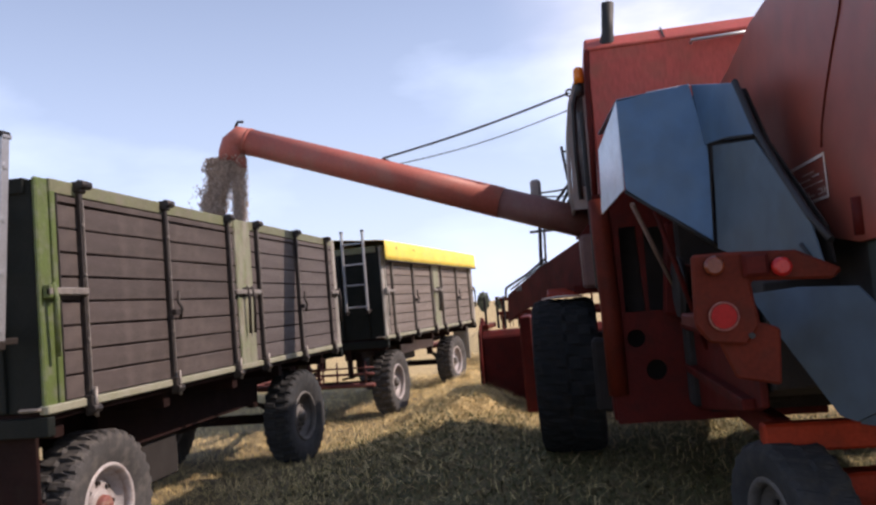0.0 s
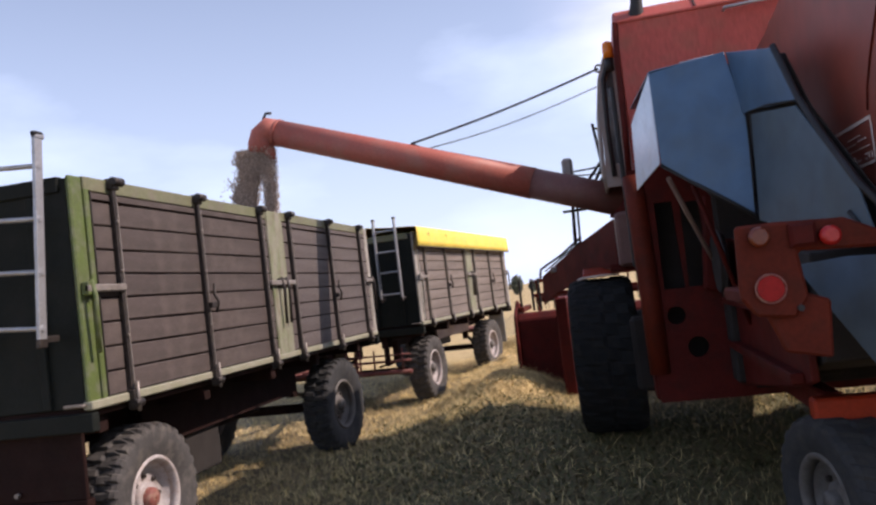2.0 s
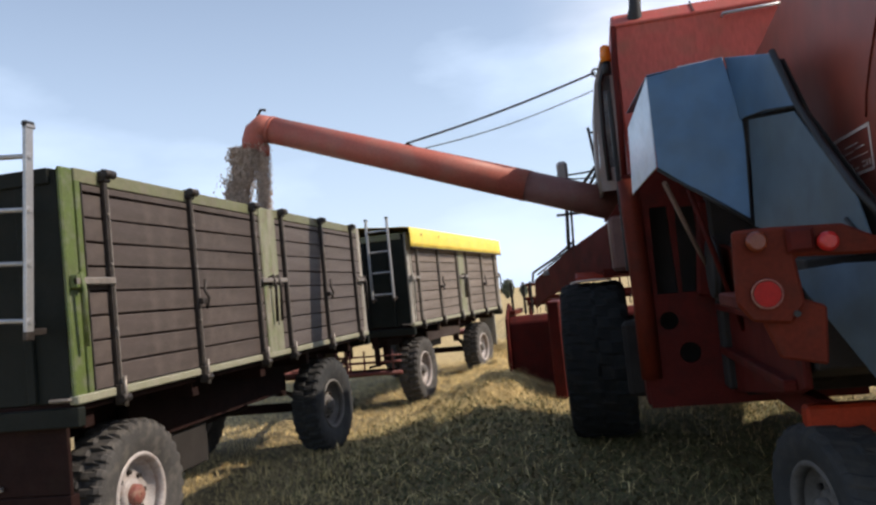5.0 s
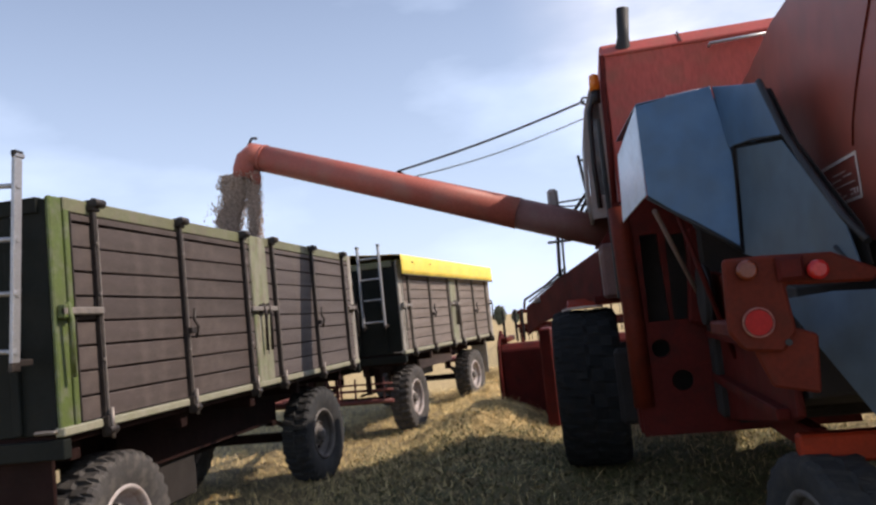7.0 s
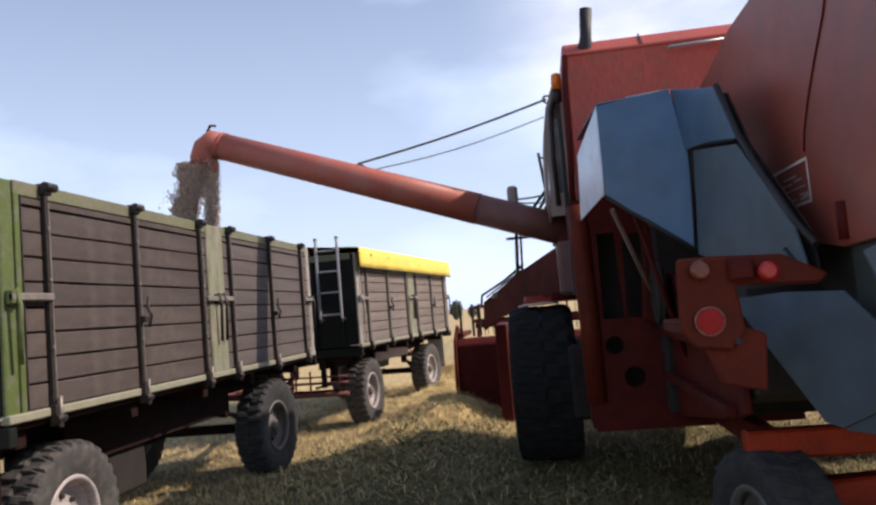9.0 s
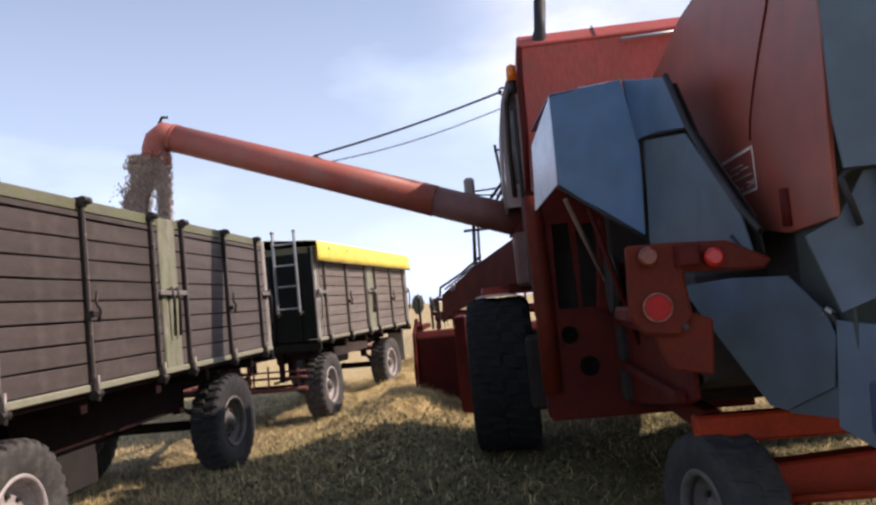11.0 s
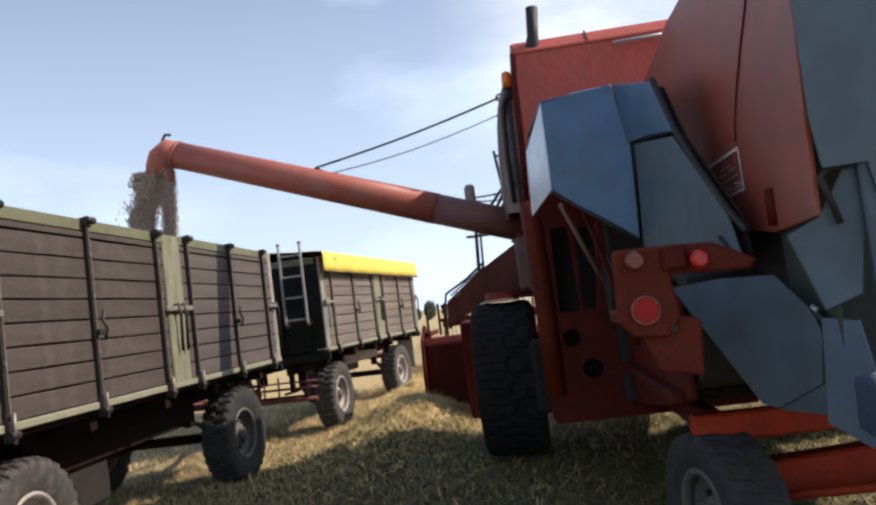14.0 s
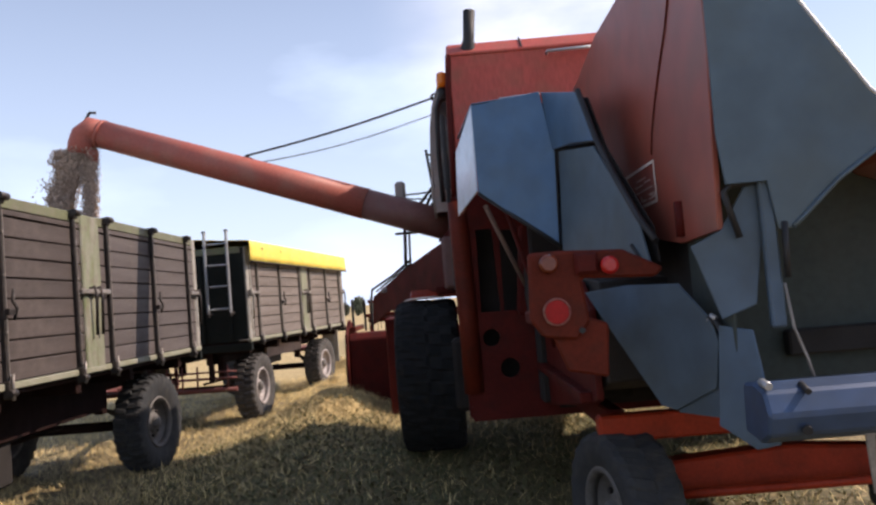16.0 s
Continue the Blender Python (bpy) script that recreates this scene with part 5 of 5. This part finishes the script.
    # stay cable and chain
    e1 = Vector((3.46, 1.77, 4.06))
    part("stay_cable", tube([eye.lerp(e1, k / 16) - Vector((0, 0, 0.035 * math.sin(math.pi * k / 16))) for k in range(17)], 0.013, 8), STEEL, aug, "dark steel stay cable")
    part("cable_eye", tube([e1 + Vector((0.04 * math.cos(q), 0, 0.04 * math.sin(q))) for q in np.linspace(0, 6.283, 14)], 0.012, 6), STEEL, aug)
    e2, s2 = Vector((3.42, 1.77, 3.86)), Vector((1.30, 1.8, 3.47))
    chain = bmesh.new()
    for k in range(60):
        p = s2.lerp(e2, k / 60) - Vector((0, 0, 0.06 * math.sin(math.pi * k / 60)))
        q = s2.lerp(e2, (k + 0.72) / 60) - Vector((0, 0, 0.06 * math.sin(math.pi * (k + 0.72) / 60)))
        join(chain, tube([p, q], 0.009, 5))
    part("chain", chain, STEEL, aug, "thin steel chain")
    return c


combine()


# ---------------------------------------------------------------- falling grain
def falling_grain():
    rng = random.Random(11)
    verts, faces = [], []
    for k in range(42000):
        u = rng.random()
        z = 3.86 - 1.25 * u
        kind = rng.random()
        if kind < 0.62:
            # dense main stream, bulging to one side as it falls
            x = -0.85 - 0.20 * min(u * 2.2, 1.0) + rng.triangular(-1, 1, 0) * (0.23 - 0.10 * min(u * 1.7, 1.0))
            y = 2.0 + rng.gauss(0, 0.07)
        elif kind < 0.82:
            # second stream off the spout's lip
            x = -0.69 - 0.06 * u + rng.triangular(-1, 1, 0) * 0.10
            y = 2.0 + rng.gauss(0, 0.05)
        else:
            # chaff and light grain blown aside, in drifting wisps
            v = rng.random() ** 0.7
            x = -1.05 - 0.10 * u - 0.34 * v * u ** 0.8 + rng.gauss(0, 0.02)
            y = 2.0 + rng.gauss(0, 0.05 + 0.08 * u)
            if noise.noise((x * 9, y * 3, z * 7)) < 0.02:
                continue
        s = rng.uniform(0.005, 0.011)
        a = rng.uniform(0, 3.14)
        dx, dy = math.cos(a) * s, math.sin(a) * s
        b = len(verts)
        verts += [(x - dx, y - dy, z), (x + dy * 0.6, y - dx * 0.6, z + s * 0.5), (x + dx, y + dy, z), (x - dy * 0.6, y + dx * 0.6, z - s * 0.5), (x, y, z + s * 1.6), (x, y, z - s * 1.6)]
        faces += [(b, b + 1, b + 4), (b + 1, b + 2, b + 4), (b + 2, b + 3, b + 4), (b + 3, b, b + 4), (b + 1, b, b + 5), (b + 2, b + 1, b + 5), (b + 3, b + 2, b + 5), (b, b + 3, b + 5)]
    me = bpy.data.meshes.new("falling_grain")
    me.from_pydata(verts, [], faces)
    me.materials.append(GRAIN)
    tagged(new("falling_grain", me), "stream of wheat grain falling from the auger spout", "grain", kind="stuff")


falling_grain()


# ---------------------------------------------------------------- distance
def tree(at, height, seed):
    rng = random.Random(seed)
    t = thing("tree", "distant rounded field tree in summer leaf", "tree", at, group="trees on the horizon")
    tr = tube([(0, 0, -0.3), (0.05, 0, height * 0.25), (0, 0.1, height * 0.5)], 0.3, 8, radii=[height * 0.035, height * 0.025, height * 0.012])
    for k in range(6):
        a = k * 1.05
        join(tr, tube([(0, 0, height * 0.3), (math.cos(a) * height * 0.2, math.sin(a) * height * 0.2, height * 0.6)], 0.1, 5, radii=[height * 0.014, height * 0.004]))
    part("trunk", tr, BARK, t)
    verts, faces = [], []
    for k in range(2600):
        v = Vector((rng.gauss(0, 1), rng.gauss(0, 1), rng.gauss(0, 1))).normalized() * (0.55 + 0.45 * rng.random())
        lump = 1 + 0.35 * noise.noise(v * 2.3 + Vector((seed, 0, 0)))
        p = Vector((v.x * height * 0.33 * lump, v.y * height * 0.33 * lump, height * (0.52 + 0.48 * v.z * lump)))
        s = height * rng.uniform(0.02, 0.045)
        q = Euler((rng.uniform(0, 6), rng.uniform(0, 6), rng.uniform(0, 6))).to_matrix()
        b = len(verts)
        verts += [p + q @ Vector(w) * s for w in ((-1, -0.5, 0), (1, -0.5, 0.2), (0.9, 0.6, 0), (-0.8, 0.6, 0.2))]
        faces.append((b, b + 1, b + 2, b + 3))
    me = bpy.data.meshes.new("crown")
    me.from_pydata(verts, [], faces)
    me.materials.append(LEAF)
    cr = new("crown", me)
    cr.parent = t


for x, y, tall, seed in ((-11.8, 121.5, 3.2, 3), (-9.4, 124.0, 2.1, 5), (-14.6, 126.0, 2.3, 7), (-6.5, 130.0, 1.8, 9), (-3.0, 134.0, 2.0, 11), (-24.0, 150.0, 3.0, 8)):
    tree((x, y, 0), tall, seed)


# ---------------------------------------------------------------- straw on the field
def swath(x, y):
    """Thick in the swath and beyond the machines, thinned to darken the shaded ground behind the harvester."""
    shaded = x > 0.9 and y < 3.2
    return (0.10 if shaded else 0.34) + (0.2 if shaded else 0.66) * math.exp(-((x - 1.5) / 0.9) ** 2)


# Pale stubble is thinned where the harvester's shade falls, to darken it.
def sunlit_field(x, y):
    return 0.25 if 0.6 < x < 6.5 and y < 3.0 else 1.0


blades("stubble", "short cut straw stubble standing in the field", 30000, (-4.5, 7.5, -8.5, 12), (0.04, 0.12), 0.0028, (0.0, 0.5), STRAW, 1, sunlit_field)
blades("loose_straw", "loose pale straw lying in the swath", 62000, (-4.5, 7.5, -8.5, 12.5), (0.08, 0.28), 0.003, (1.0, 1.57), STRAW, 2, swath)
blades("chaff", "short chopped straw and chaff strewn on the ground", 60000, (0.2, 6.2, -6.0, 4.0), (0.02, 0.07), 0.003, (1.1, 1.57), CHAFF, 4)
# Dark regrowth laid thickly over the shaded strip, darkening it further.
blades("weeds", "green regrowth between the stubble", 90000, (0.2, 6.2, -6.5, 3.8), (0.03, 0.10), 0.007, (0.7, 1.45), STRAW_GREEN, 3)
